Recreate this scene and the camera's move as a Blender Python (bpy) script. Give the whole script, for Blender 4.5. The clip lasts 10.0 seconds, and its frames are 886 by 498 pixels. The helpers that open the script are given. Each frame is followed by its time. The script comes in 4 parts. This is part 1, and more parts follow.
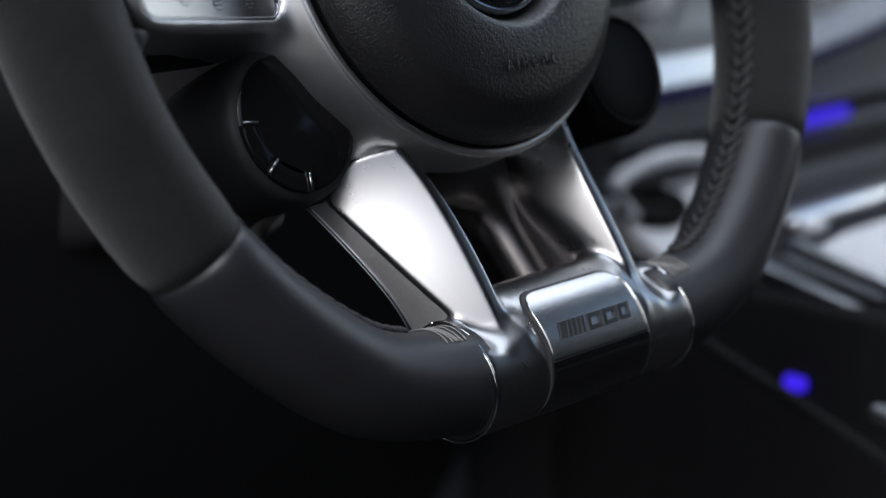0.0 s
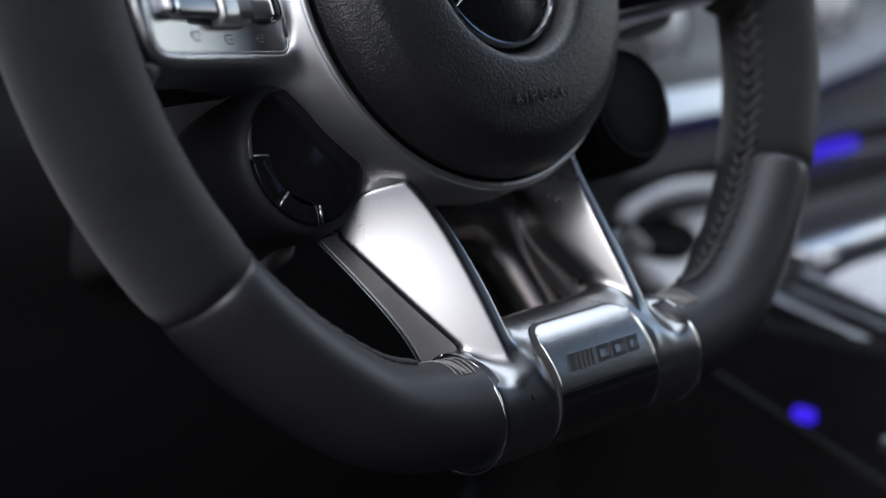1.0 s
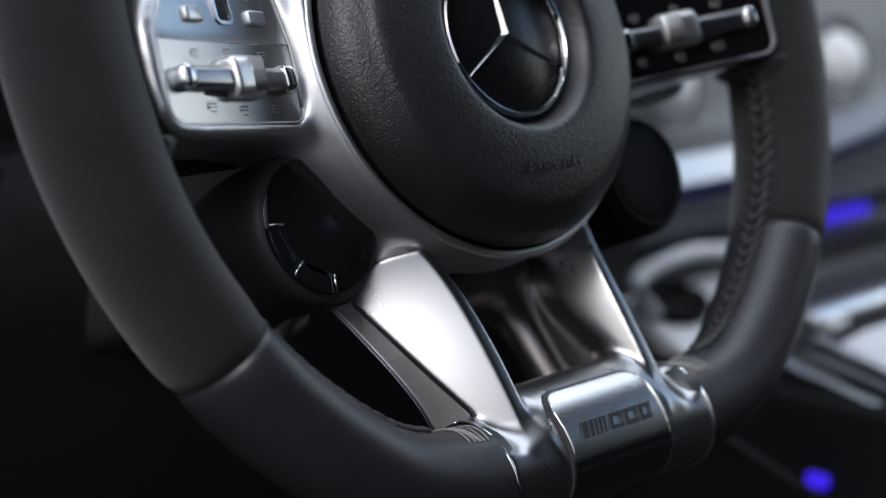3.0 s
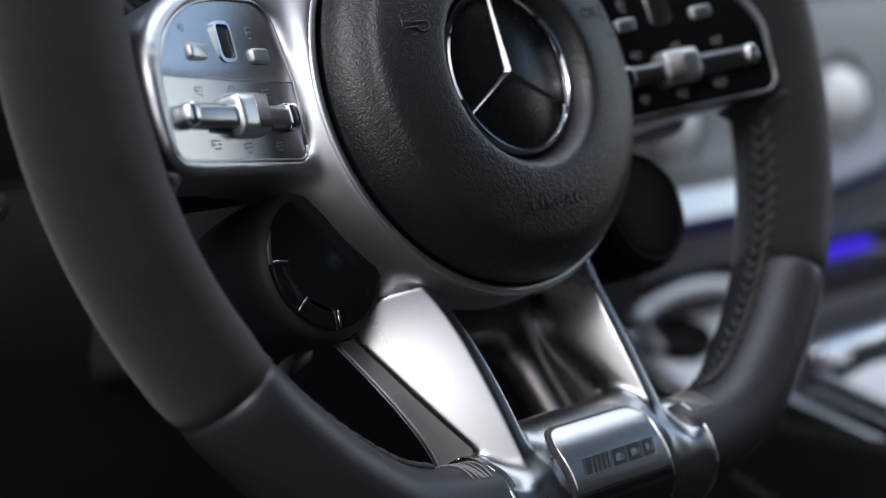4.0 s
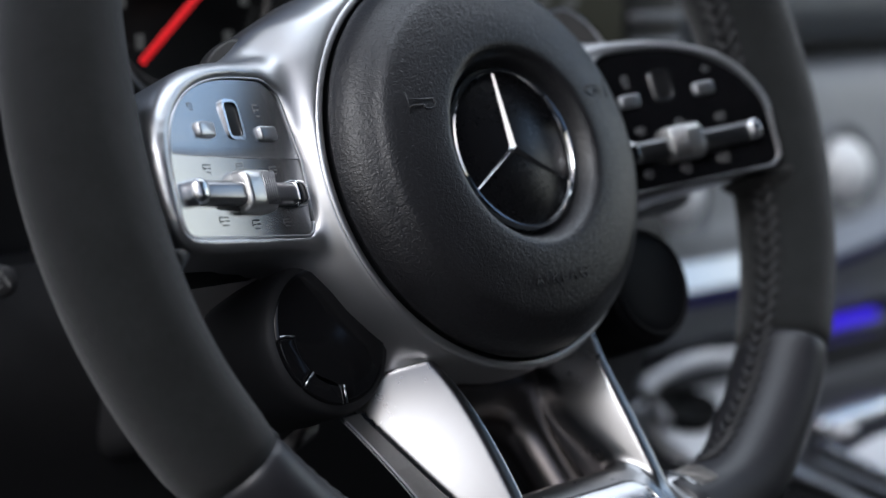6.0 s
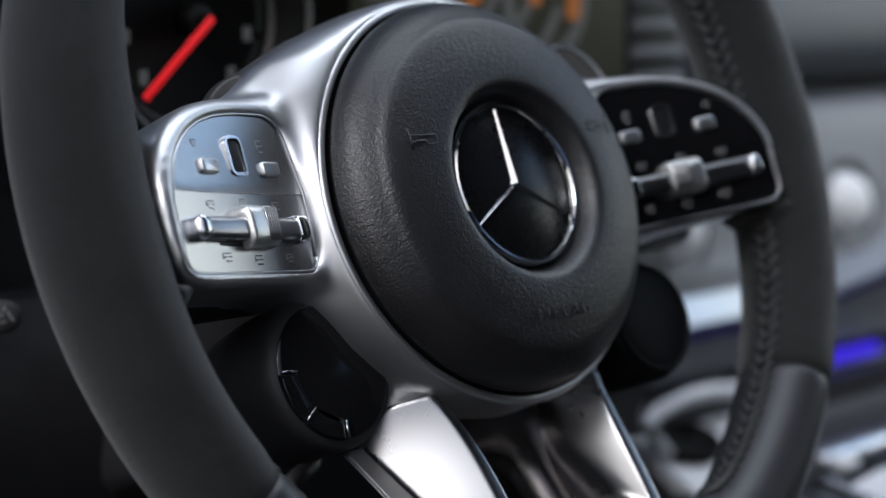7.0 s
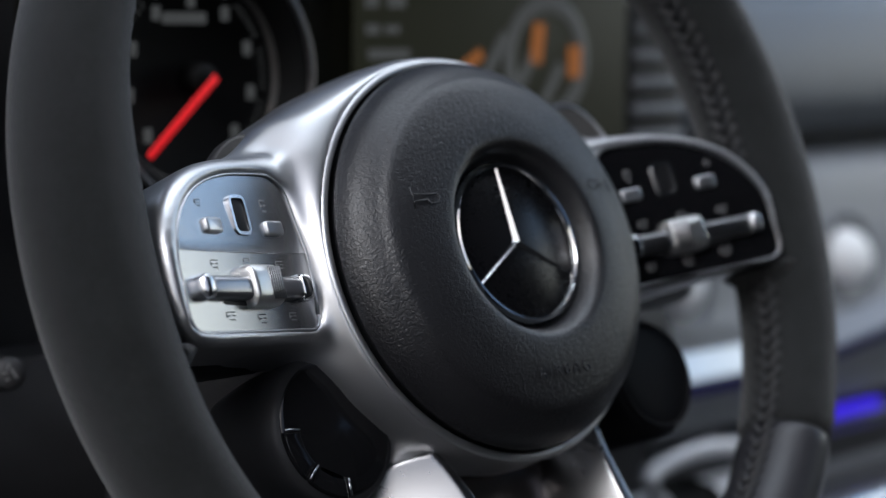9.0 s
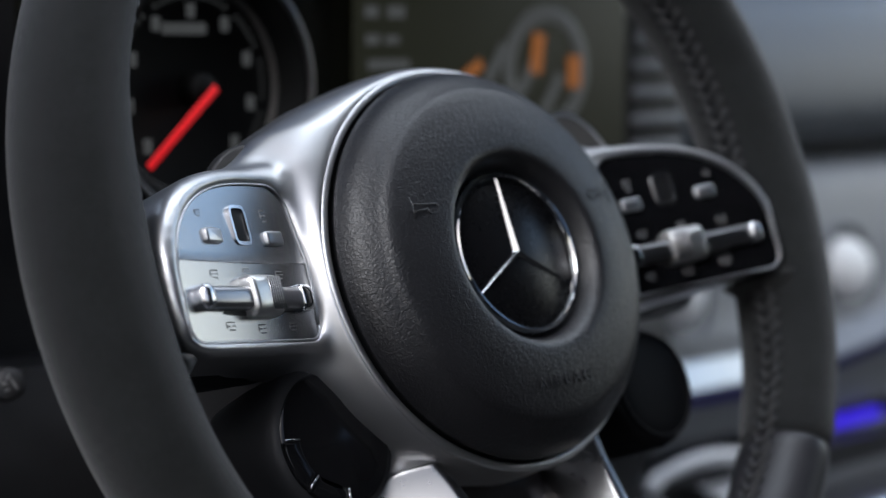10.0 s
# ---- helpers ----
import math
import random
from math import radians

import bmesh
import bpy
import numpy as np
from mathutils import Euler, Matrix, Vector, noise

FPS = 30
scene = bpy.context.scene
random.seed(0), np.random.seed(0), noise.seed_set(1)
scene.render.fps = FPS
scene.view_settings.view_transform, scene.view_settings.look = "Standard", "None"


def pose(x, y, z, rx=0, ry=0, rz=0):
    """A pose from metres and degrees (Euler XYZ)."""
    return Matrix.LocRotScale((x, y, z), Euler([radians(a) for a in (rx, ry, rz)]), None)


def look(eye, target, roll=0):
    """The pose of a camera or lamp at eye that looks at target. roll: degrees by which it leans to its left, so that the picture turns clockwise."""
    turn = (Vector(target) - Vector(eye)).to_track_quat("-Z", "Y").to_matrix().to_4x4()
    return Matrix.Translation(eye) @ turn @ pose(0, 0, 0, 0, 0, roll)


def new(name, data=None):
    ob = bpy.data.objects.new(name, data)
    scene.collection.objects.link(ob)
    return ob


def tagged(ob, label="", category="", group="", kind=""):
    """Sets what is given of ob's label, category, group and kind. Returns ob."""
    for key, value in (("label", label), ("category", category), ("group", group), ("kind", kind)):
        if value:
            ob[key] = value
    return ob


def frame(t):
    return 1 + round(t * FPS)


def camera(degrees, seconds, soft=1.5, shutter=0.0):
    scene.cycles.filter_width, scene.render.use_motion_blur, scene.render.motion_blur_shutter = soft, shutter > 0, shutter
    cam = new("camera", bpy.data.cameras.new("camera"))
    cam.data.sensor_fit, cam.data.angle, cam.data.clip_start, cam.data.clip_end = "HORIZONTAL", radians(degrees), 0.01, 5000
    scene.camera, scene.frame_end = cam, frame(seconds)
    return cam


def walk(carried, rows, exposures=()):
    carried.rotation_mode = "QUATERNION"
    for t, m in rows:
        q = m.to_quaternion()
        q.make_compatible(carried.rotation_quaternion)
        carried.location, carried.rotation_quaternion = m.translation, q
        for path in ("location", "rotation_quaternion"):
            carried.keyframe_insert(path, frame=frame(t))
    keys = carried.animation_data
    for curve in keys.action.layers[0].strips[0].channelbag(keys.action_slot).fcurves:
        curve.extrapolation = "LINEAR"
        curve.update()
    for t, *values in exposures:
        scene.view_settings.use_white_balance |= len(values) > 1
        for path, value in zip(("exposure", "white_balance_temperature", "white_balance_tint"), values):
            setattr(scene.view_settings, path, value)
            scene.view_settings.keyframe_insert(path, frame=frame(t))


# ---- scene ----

# ---- camera and its walk ----
cam = camera(25.6, 10.0, 1.25)
ROWS = [
    (0.0, -0.5174, -0.4580, 0.6804, 75.442, -0.376, -46.765),
    (0.5, -0.5186, -0.4593, 0.6811, 75.899, -0.305, -46.615),
    (1.0, -0.5195, -0.4601, 0.6818, 76.344, -0.301, -46.493),
    (1.5, -0.5202, -0.4608, 0.6828, 76.784, -0.273, -46.398),
    (2.0, -0.5212, -0.4621, 0.6837, 77.206, -0.263, -46.275),
    (2.5, -0.5219, -0.4625, 0.6847, 77.653, -0.242, -46.176),
    (4.0, -0.5242, -0.4642, 0.6872, 79.086, -0.222, -46.026),
    (4.5, -0.5248, -0.4652, 0.6879, 79.600, -0.215, -45.960),
    (5.0, -0.5257, -0.4662, 0.6890, 80.054, -0.215, -45.916),
    (5.5, -0.5266, -0.4674, 0.6903, 80.546, -0.225, -45.846),
    (7.0, -0.5290, -0.4708, 0.6927, 81.987, -0.167, -45.690),
    (7.5, -0.5302, -0.4714, 0.6936, 82.442, -0.205, -45.691),
    (8.0, -0.5308, -0.4723, 0.6943, 82.866, -0.154, -45.663),
    (8.5, -0.5317, -0.4730, 0.6952, 83.246, -0.155, -45.658),
    (9.0, -0.5321, -0.4734, 0.6954, 83.527, -0.179, -45.649),
    (9.5, -0.5324, -0.4730, 0.6953, 83.734, -0.167, -45.687),
    (10.0, -0.5321, -0.4735, 0.6953, 83.829, -0.108, -45.655),
]
walk(cam, [(t, pose(*r)) for t, *r in ROWS], [(0.0, -0.02, 5920, 10), (10.0, -0.02, 5920, 10)])
cam.data.dof.use_dof = True
cam.data.dof.focus_distance = 0.658
cam.data.dof.aperture_fstop = 6.0

# ---- world and large lights ----
world = bpy.data.worlds.new("world")
scene.world = world
world.use_nodes = True
wn, wl = world.node_tree.nodes, world.node_tree.links
sky = wn.new("ShaderNodeTexSky")
sky.sky_type = "NISHITA"
sky.sun_disc = False
sky.sun_elevation = radians(41)
sky.sun_rotation = radians(255)
sky.dust_density = 4.0
sky.ozone_density = 1.0
wn["Background"].inputs["Strength"].default_value = 0.10
wl.new(sky.outputs[0], wn["Background"].inputs["Color"])

sun = new("sun", bpy.data.lights.new("sun", "SUN"))
sun.data.energy, sun.data.angle, sun.data.color = 1.15, radians(25), (0.93, 0.97, 1.0)
sun.matrix_world = look((-3.0, -0.8, 2.75), (0, 0, 0))


def window_light(name, eye, target, w, h, watts, colour):
    d = bpy.data.lights.new(name, "AREA")
    d.shape, d.size, d.size_y, d.energy, d.color = "RECTANGLE", w, h, watts, colour
    ob = new(name, d)
    ob.matrix_world = look(eye, target)
    return ob


window_light("passenger_window_daylight", (1.19, -0.05, 0.80), (0.0, -0.05, 0.72), 1.1, 0.30, 2.2, (1.0, 0.965, 0.82))
window_light("passenger_window_skylight", (1.19, -0.05, 1.07), (0.0, -0.05, 0.90), 1.1, 0.21, 0.95, (0.50, 0.72, 1.0))
window_light("windscreen_skylight", (0.35, 0.75, 0.93), (0.35, 0.1, 0.45), 1.2, 0.45, 4.8, (0.76, 0.86, 1.0))
window_light("roof_opening_skylight", (0.41, 0.06, 1.205), (0.41, 0.06, 0.0), 1.1, 0.35, 3.8, (0.95, 0.98, 1.0))


# ---- materials ----
def node(nt, kind, **inputs):
    n = nt.nodes.new(kind)
    for k, v in inputs.items():
        n.inputs[k.replace("_", " ")].default_value = v
    return n


def material(name, base, rough=0.5, metal=0.0, coat=0.0, vary=0.25, scale=60.0, grain=0.0, grain_scale=900.0, grain_kind="noise",
             sheen=0.0, rough_vary=0.1, spec=0.5, aniso=0.0, coords="Object"):
    """Base colour and roughness with blotches at two scales, and a fine relief."""
    m = bpy.data.materials.new(name)
    m.use_nodes = True
    nt = m.node_tree
    b = nt.nodes["Principled BSDF"]
    b.inputs["Metallic"].default_value = metal
    b.inputs["Coat Weight"].default_value = coat
    b.inputs["Coat Roughness"].default_value = 0.06
    b.inputs["Sheen Weight"].default_value = sheen
    b.inputs["Sheen Roughness"].default_value = 0.5
    b.inputs["Specular IOR Level"].default_value = spec
    b.inputs["Anisotropic"].default_value = aniso
    tc = nt.nodes.new("ShaderNodeTexCoord")
    big = node(nt, "ShaderNodeTexNoise", Scale=scale, Detail=4.0, Roughness=0.6)
    small = node(nt, "ShaderNodeTexNoise", Scale=scale * 9, Detail=3.0, Roughness=0.6)
    mix = nt.nodes.new("ShaderNodeMath")
    mix.operation = "MULTIPLY_ADD"
    mix.inputs[1].default_value = 0.45
    for n in (big, small):
        nt.links.new(tc.outputs[coords], n.inputs["Vector"])
    half = nt.nodes.new("ShaderNodeMath")
    half.operation = "MULTIPLY"
    half.inputs[1].default_value = 0.55
    nt.links.new(big.outputs[0], half.inputs[0])
    nt.links.new(small.outputs[0], mix.inputs[0])
    nt.links.new(half.outputs[0], mix.inputs[2])
    ramp = nt.nodes.new("ShaderNodeMapRange")
    ramp.inputs[1].default_value, ramp.inputs[2].default_value = 0.3, 0.7
    ramp.inputs[3].default_value, ramp.inputs[4].default_value = 1 - vary, 1 + vary
    nt.links.new(mix.outputs[0], ramp.inputs[0])
    col = nt.nodes.new("ShaderNodeVectorMath")
    col.operation = "SCALE"
    col.inputs[0].default_value = base
    nt.links.new(ramp.outputs[0], col.inputs["Scale"])
    nt.links.new(col.outputs[0], b.inputs["Base Color"])
    rr = nt.nodes.new("ShaderNodeMapRange")
    rr.inputs[1].default_value, rr.inputs[2].default_value = 0.3, 0.7
    rr.inputs[3].default_value, rr.inputs[4].default_value = max(0.02, rough * (1 - rough_vary)), min(1, rough * (1 + rough_vary))
    nt.links.new(mix.outputs[0], rr.inputs[0])
    nt.links.new(rr.outputs[0], b.inputs["Roughness"])
    if grain:
        if grain_kind == "cells":
            g = node(nt, "ShaderNodeTexVoronoi", Scale=grain_scale)
            g.feature = "SMOOTH_F1"
            w = node(nt, "ShaderNodeTexNoise", Scale=grain_scale * 0.6, Detail=2.0)
            ad = nt.nodes.new("ShaderNodeMixRGB")
            ad.inputs[0].default_value = 0.004
            nt.links.new(tc.outputs[coords], w.inputs["Vector"])
            nt.links.new(tc.outputs[coords], ad.inputs[1])
            nt.links.new(w.outputs["Color"], ad.inputs[2])
            nt.links.new(ad.outputs[0], g.inputs["Vector"])
        else:
            g = node(nt, "ShaderNodeTexNoise", Scale=grain_scale, Detail=4.0, Roughness=0.65)
            nt.links.new(tc.outputs[coords], g.inputs["Vector"])
        bump = node(nt, "ShaderNodeBump", Strength=grain, Distance=0.0004)
        nt.links.new(g.outputs[0], bump.inputs["Height"])
        nt.links.new(bump.outputs[0], b.inputs["Normal"])
    return m


def glow(name, colour, strength, base=(0.02, 0.02, 0.02)):
    m = bpy.data.materials.new(name)
    m.use_nodes = True
    b = m.node_tree.nodes["Principled BSDF"]
    b.inputs["Base Color"].default_value = (*base, 1)
    b.inputs["Specular IOR Level"].default_value = 0.15
    b.inputs["Emission Color"].default_value = (*colour, 1)
    b.inputs["Emission Strength"].default_value = strength
    return m


SUEDE = material("suede", (0.0142, 0.0152, 0.0155), 0.92, grain=0.5, grain_scale=2600, vary=0.42, scale=60, sheen=0.24, spec=0.2)
LEATHER = material("smooth_leather", (0.024, 0.024, 0.028), 0.42, grain=0.12, grain_scale=1500, vary=0.2, spec=0.55)
PAD = material("grained_leather", (0.0115, 0.0115, 0.0135), 0.43, grain=0.55, grain_scale=900, grain_kind="cells", vary=0.15, spec=0.7)
SILVER = material("satin_silver", (0.365, 0.365, 0.37), 0.28, 1.0, vary=0.02, scale=20, rough_vary=0.04)
HOUSING = material("satin_silver_paint", (0.74, 0.74, 0.75), 0.41, 1.0, vary=0.02, scale=20, rough_vary=0.04)
DARK_TRIM = material("dark_grey_trim", (0.11, 0.105, 0.10), 0.45, 0.3, vary=0.1)
GREY_TRIM = material("grey_satin_trim", (0.50, 0.49, 0.48), 0.45, 0.5, vary=0.08)
CHROME = material("chrome", (0.74, 0.75, 0.76), 0.06, 1.0, vary=0.02)
SATIN_CHROME = material("satin_chrome", (0.66, 0.67, 0.69), 0.36, 1.0, vary=0.03)
DRUM = material("satin_cream_metal", (0.74, 0.74, 0.73), 0.38, 1.0, vary=0.03)
DARK_CHROME = material("smoked_chrome", (0.30, 0.30, 0.31), 0.3, 1.0, vary=0.03)
POLISHED = material("polished_silver", (0.50, 0.505, 0.515), 0.27, 1.0, vary=0.01, scale=15, rough_vary=0.02)
BADGE_DARK = material("dark_chrome", (0.012, 0.012, 0.014), 0.4, 0.0, vary=0.05)
LIT_PANEL = material("lit_panel_pewter", (0.46, 0.465, 0.47), 0.27, 1.0, vary=0.015, scale=20, rough_vary=0.02)
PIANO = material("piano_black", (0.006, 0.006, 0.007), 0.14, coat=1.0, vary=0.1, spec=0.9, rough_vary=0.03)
EMBLEM_BLACK = material("emblem_black", (0.006, 0.006, 0.007), 0.28, vary=0.1, spec=0.25)
PLASTIC = material("black_plastic", (0.032, 0.032, 0.034), 0.5, grain=0.15, grain_scale=1800, vary=0.15, spec=0.4)
GLOSS = material("gloss_plastic", (0.010, 0.010, 0.011), 0.09, vary=0.1)
SOFT_BLACK = material("soft_black", (0.008, 0.008, 0.009), 0.5, vary=0.15, spec=0.25)
PALE_THREAD = material("pale_thread", (0.30, 0.29, 0.28), 0.6)
VENT_SILVER = material("vent_silver", (0.88, 0.88, 0.88), 0.4, vary=0.05)
DIM_STRIP = material("dim_strip_blue_grey", (0.20, 0.22, 0.27), 0.4, vary=0.1)
DEEP_BLUE = glow("deep_blue_light", (0.03, 0.02, 0.25), 0.12)
KNUCKLE = material("dark_metal", (0.26, 0.235, 0.225), 0.3, 1.0, vary=0.1)
THREAD = material("thread", (0.026, 0.026, 0.028), 0.5, grain=0.3, grain_scale=5000)
INK = material("pale_ink", (0.26, 0.26, 0.26), 0.5)
DASH_GREY = material("silver_grey_leather", (0.19, 0.195, 0.21), 0.45, grain=0.2, grain_scale=700, grain_kind="cells", vary=0.12, scale=12)
DASH_DARK = material("anthracite_leather", (0.085, 0.092, 0.102), 0.5, grain=0.2, grain_scale=700, grain_kind="cells", vary=0.12, scale=12)
ALU = material("brushed_aluminium", (0.45, 0.47, 0.50), 0.3, 1.0, vary=0.06, scale=30, aniso=0.4)
CONSOLE_GREY = material("pale_console_leather", (0.76, 0.76, 0.78), 0.35, grain=0.15, grain_scale=700, grain_kind="cells", vary=0.1, scale=12)
RAIL = material("bright_rail", (0.75, 0.76, 0.79), 0.25, 1.0, vary=0.04)
CARPET = material("black_carpet", (0.016, 0.016, 0.017), 0.95, grain=0.6, grain_scale=1200, spec=0.1)
GROUND = material("dark_floor", (0.04, 0.04, 0.042), 0.85, vary=0.2, scale=3, spec=0.2)
SCREEN = material("screen_glass", (0.014, 0.014, 0.010), 0.2, vary=0.1)
BLUE = glow("blue_light", (0.06, 0.02, 0.9), 0.9)
RED = glow("red_needle", (0.8, 0.015, 0.02), 0.55, (0.5, 0.02, 0.02))
SCREEN_OLIVE = glow("screen_olive", (0.05, 0.05, 0.03), 0.26, (0.008, 0.008, 0.006))
DIAL = material("dial_black", (0.005, 0.005, 0.005), 0.6, spec=0.1)
SCREEN_GREY = glow("screen_grey", (0.30, 0.30, 0.28), 0.17)
SCREEN_ORANGE = glow("screen_orange", (0.75, 0.24, 0.04), 0.3)


# ---- mesh helpers (millimetres in, metres out) ----
def mesh(name, verts, faces, smooth=True, k=0.001):
    me = bpy.data.meshes.new(name)
    me.from_pydata([tuple(k * c for c in v) for v in verts], [], faces)
    me.validate()
    bm = bmesh.new()
    bm.from_mesh(me)
    bmesh.ops.recalc_face_normals(bm, faces=bm.faces)
    bm.to_mesh(me)
    bm.free()
    me.polygons.foreach_set("use_smooth", [smooth] * len(me.polygons))
    return me


def crisp(me, degrees=35):
    """Marks the edges that are sharper than that, so that only rounded runs shade smooth."""
    bm = bmesh.new()
    bm.from_mesh(me)
    for e in bm.edges:
        if len(e.link_faces) == 2 and e.calc_face_angle(0) > radians(degrees):
            e.smooth = False
    bm.to_mesh(me)
    bm.free()
    return me


def part(name, me, mat, parent, label="", kind="", m=None):
    ob = new(name, me)
    if mat:
        me.materials.clear()
        me.materials.append(mat)
    if parent:
        ob.parent = parent
    if m is not None:
        ob.matrix_basis = m
    return tagged(ob, label, "", "", kind)


def thing(name, label, category, m, kind="", group=""):
    ob = new(name)
    ob.empty_display_size = 0.05
    ob.matrix_basis = m
    return tagged(ob, label, category, group, kind)


def lathe(name, profile, n=96, closed=False):
    """Profile of (radius, z) turned about z; a radius of 0 closes the shape."""
    verts, faces, rings = [], [], []
    for r, z in profile:
        if r < 1e-6:
            rings.append([len(verts)])
            verts.append((0, 0, z))
        else:
            rings.append(list(range(len(verts), len(verts) + n)))
            verts += [(r * math.cos(2 * math.pi * i / n), r * math.sin(2 * math.pi * i / n), z) for i in range(n)]
    pairs = list(zip(rings, rings[1:])) + ([(rings[-1], rings[0])] if closed else [])
    for a, b in pairs:
        for i in range(n):
            j = (i + 1) % n
            f = (a[i % len(a)], a[j % len(a)], b[j % len(b)], b[i % len(b)])
            f = tuple(dict.fromkeys(f))
            if len(f) > 2:
                faces.append(f)
    return mesh(name, verts, faces)


def smooth_profile(pts, steps=6):
    """A Catmull-Rom run through the points."""
    p = [pts[0], *pts, pts[-1]]
    out = []
    for a, b, c, d in zip(p, p[1:], p[2:], p[3:]):
        for i in range(steps):
            t = i / steps
            out.append(tuple(0.5 * (2 * q + (r - o) * t + (2 * o - 5 * q + 4 * r - s) * t * t + (3 * q - o - 3 * r + s) * t ** 3)
                             for o, q, r, s in zip(a, b, c, d)))
    return out + [tuple(pts[-1])]


def rounded(outline, radius, steps=5):
    """A closed outline with its corners rounded; radius may be a list."""
    n, out = len(outline), []
    rad = radius if isinstance(radius, (list, tuple)) else [radius] * n
    for i in range(n):
        p, a, b = (Vector(outline[j % n]) for j in (i, i - 1, i + 1))
        r = min(rad[i], 0.49 * (a - p).length, 0.49 * (b - p).length)
        u, v = p + (a - p).normalized() * r, p + (b - p).normalized() * r
        out += [tuple((1 - t) ** 2 * u + 2 * t * (1 - t) * p + t * t * v) for t in (j / steps for j in range(steps + 1))]
    return out


def prism(name, outline, z0, z1, bevel=0.6, steps=3, place=None):
    """An outline raised from z0 to z1, with a rounded upper edge. place: maps (x, y, z) to the final place."""
    c = Vector((sum(p[0] for p in outline), sum(p[1] for p in outline))) / len(outline)
    n = len(outline)
    area = sum(outline[i - 1][0] * outline[i][1] - outline[i][0] * outline[i - 1][1] for i in range(n))
    s = 1 if area > 0 else -1
    nor = []
    for i in range(n):
        d = Vector(outline[(i + 1) % n]) - Vector(outline[i - 1])
        d = d.normalized() if d.length else Vector((1, 0))
        nor.append(Vector((d.y, -d.x)) * s)
    verts, faces, rows_ = [], [], []
    rings = [(0.0, z0)] + [(bevel * (1 - math.cos(a)), z1 - bevel * (1 - math.sin(a))) for a in (math.pi / 2 * i / steps for i in range(steps + 1))]
    for inset, z in rings:
        rows_.append(range(len(verts), len(verts) + n))
        verts += [(*(Vector(p) - q * inset), z) for p, q in zip(outline, nor)]
    for a, b in zip(rows_, rows_[1:]):
        faces += [(a[i], a[(i + 1) % n], b[(i + 1) % n], b[i]) for i in range(n)]
    faces += [tuple(rows_[-1]), tuple(reversed(rows_[0]))]
    if place:
        verts = [place(*v) for v in verts]
    return crisp(mesh(name, verts, faces))


def block(name, size, bevel=2.0, seg=3, at=(0, 0, 0)):
    """A box of that size in millimetres with rounded edges."""
    bm = bmesh.new()
    bmesh.ops.create_cube(bm, size=1.0)
    bmesh.ops.scale(bm, vec=Vector(size) * 0.001, verts=bm.verts)
    if bevel:
        bmesh.ops.bevel(bm, geom=list(bm.edges), offset=bevel * 0.001, segments=seg, profile=0.5, affect="EDGES")
    bmesh.ops.translate(bm, vec=Vector(at) * 0.001, verts=bm.verts)
    me = bpy.data.meshes.new(name)
    for f in bm.faces:
        f.smooth = True
    bm.to_mesh(me)
    bm.free()
    return crisp(me, 50)


def sweep(name, path, sections, closed=False, caps=True):
    """Sections (lists of offsets in each station's own (u, v)) along stations of (origin, u axis, v axis)."""
    verts, faces, n = [], [], len(sections[0])
    for (o, u, v), sec in zip(path, sections):
        verts += [tuple(Vector(o) + Vector(u) * a + Vector(v) * b) for a, b in sec]
    m = len(path)
    for i in range(m if closed else m - 1):
        a, b = i * n, ((i + 1) % m) * n
        faces += [(a + j, a + (j + 1) % n, b + (j + 1) % n, b + j) for j in range(n)]
    if caps and not closed:
        faces += [tuple(range(n)), tuple(range((m - 1) * n, m * n))]
    return mesh(name, verts, faces)


def tube(name, pts, r, n=8):
    """A round wire through points."""
    pts = [Vector(p) for p in pts]
    path, up = [], Vector((0.13, 0.27, 0.95))
    for i, p in enumerate(pts):
        d = (pts[min(i + 1, len(pts) - 1)] - pts[max(i - 1, 0)]).normalized()
        u = d.cross(up).normalized()
        path.append((p, u, d.cross(u)))
    sec = [(r * math.cos(2 * math.pi * k / n), r * math.sin(2 * math.pi * k / n)) for k in range(n)]
    return sweep(name, path, [sec] * len(path))


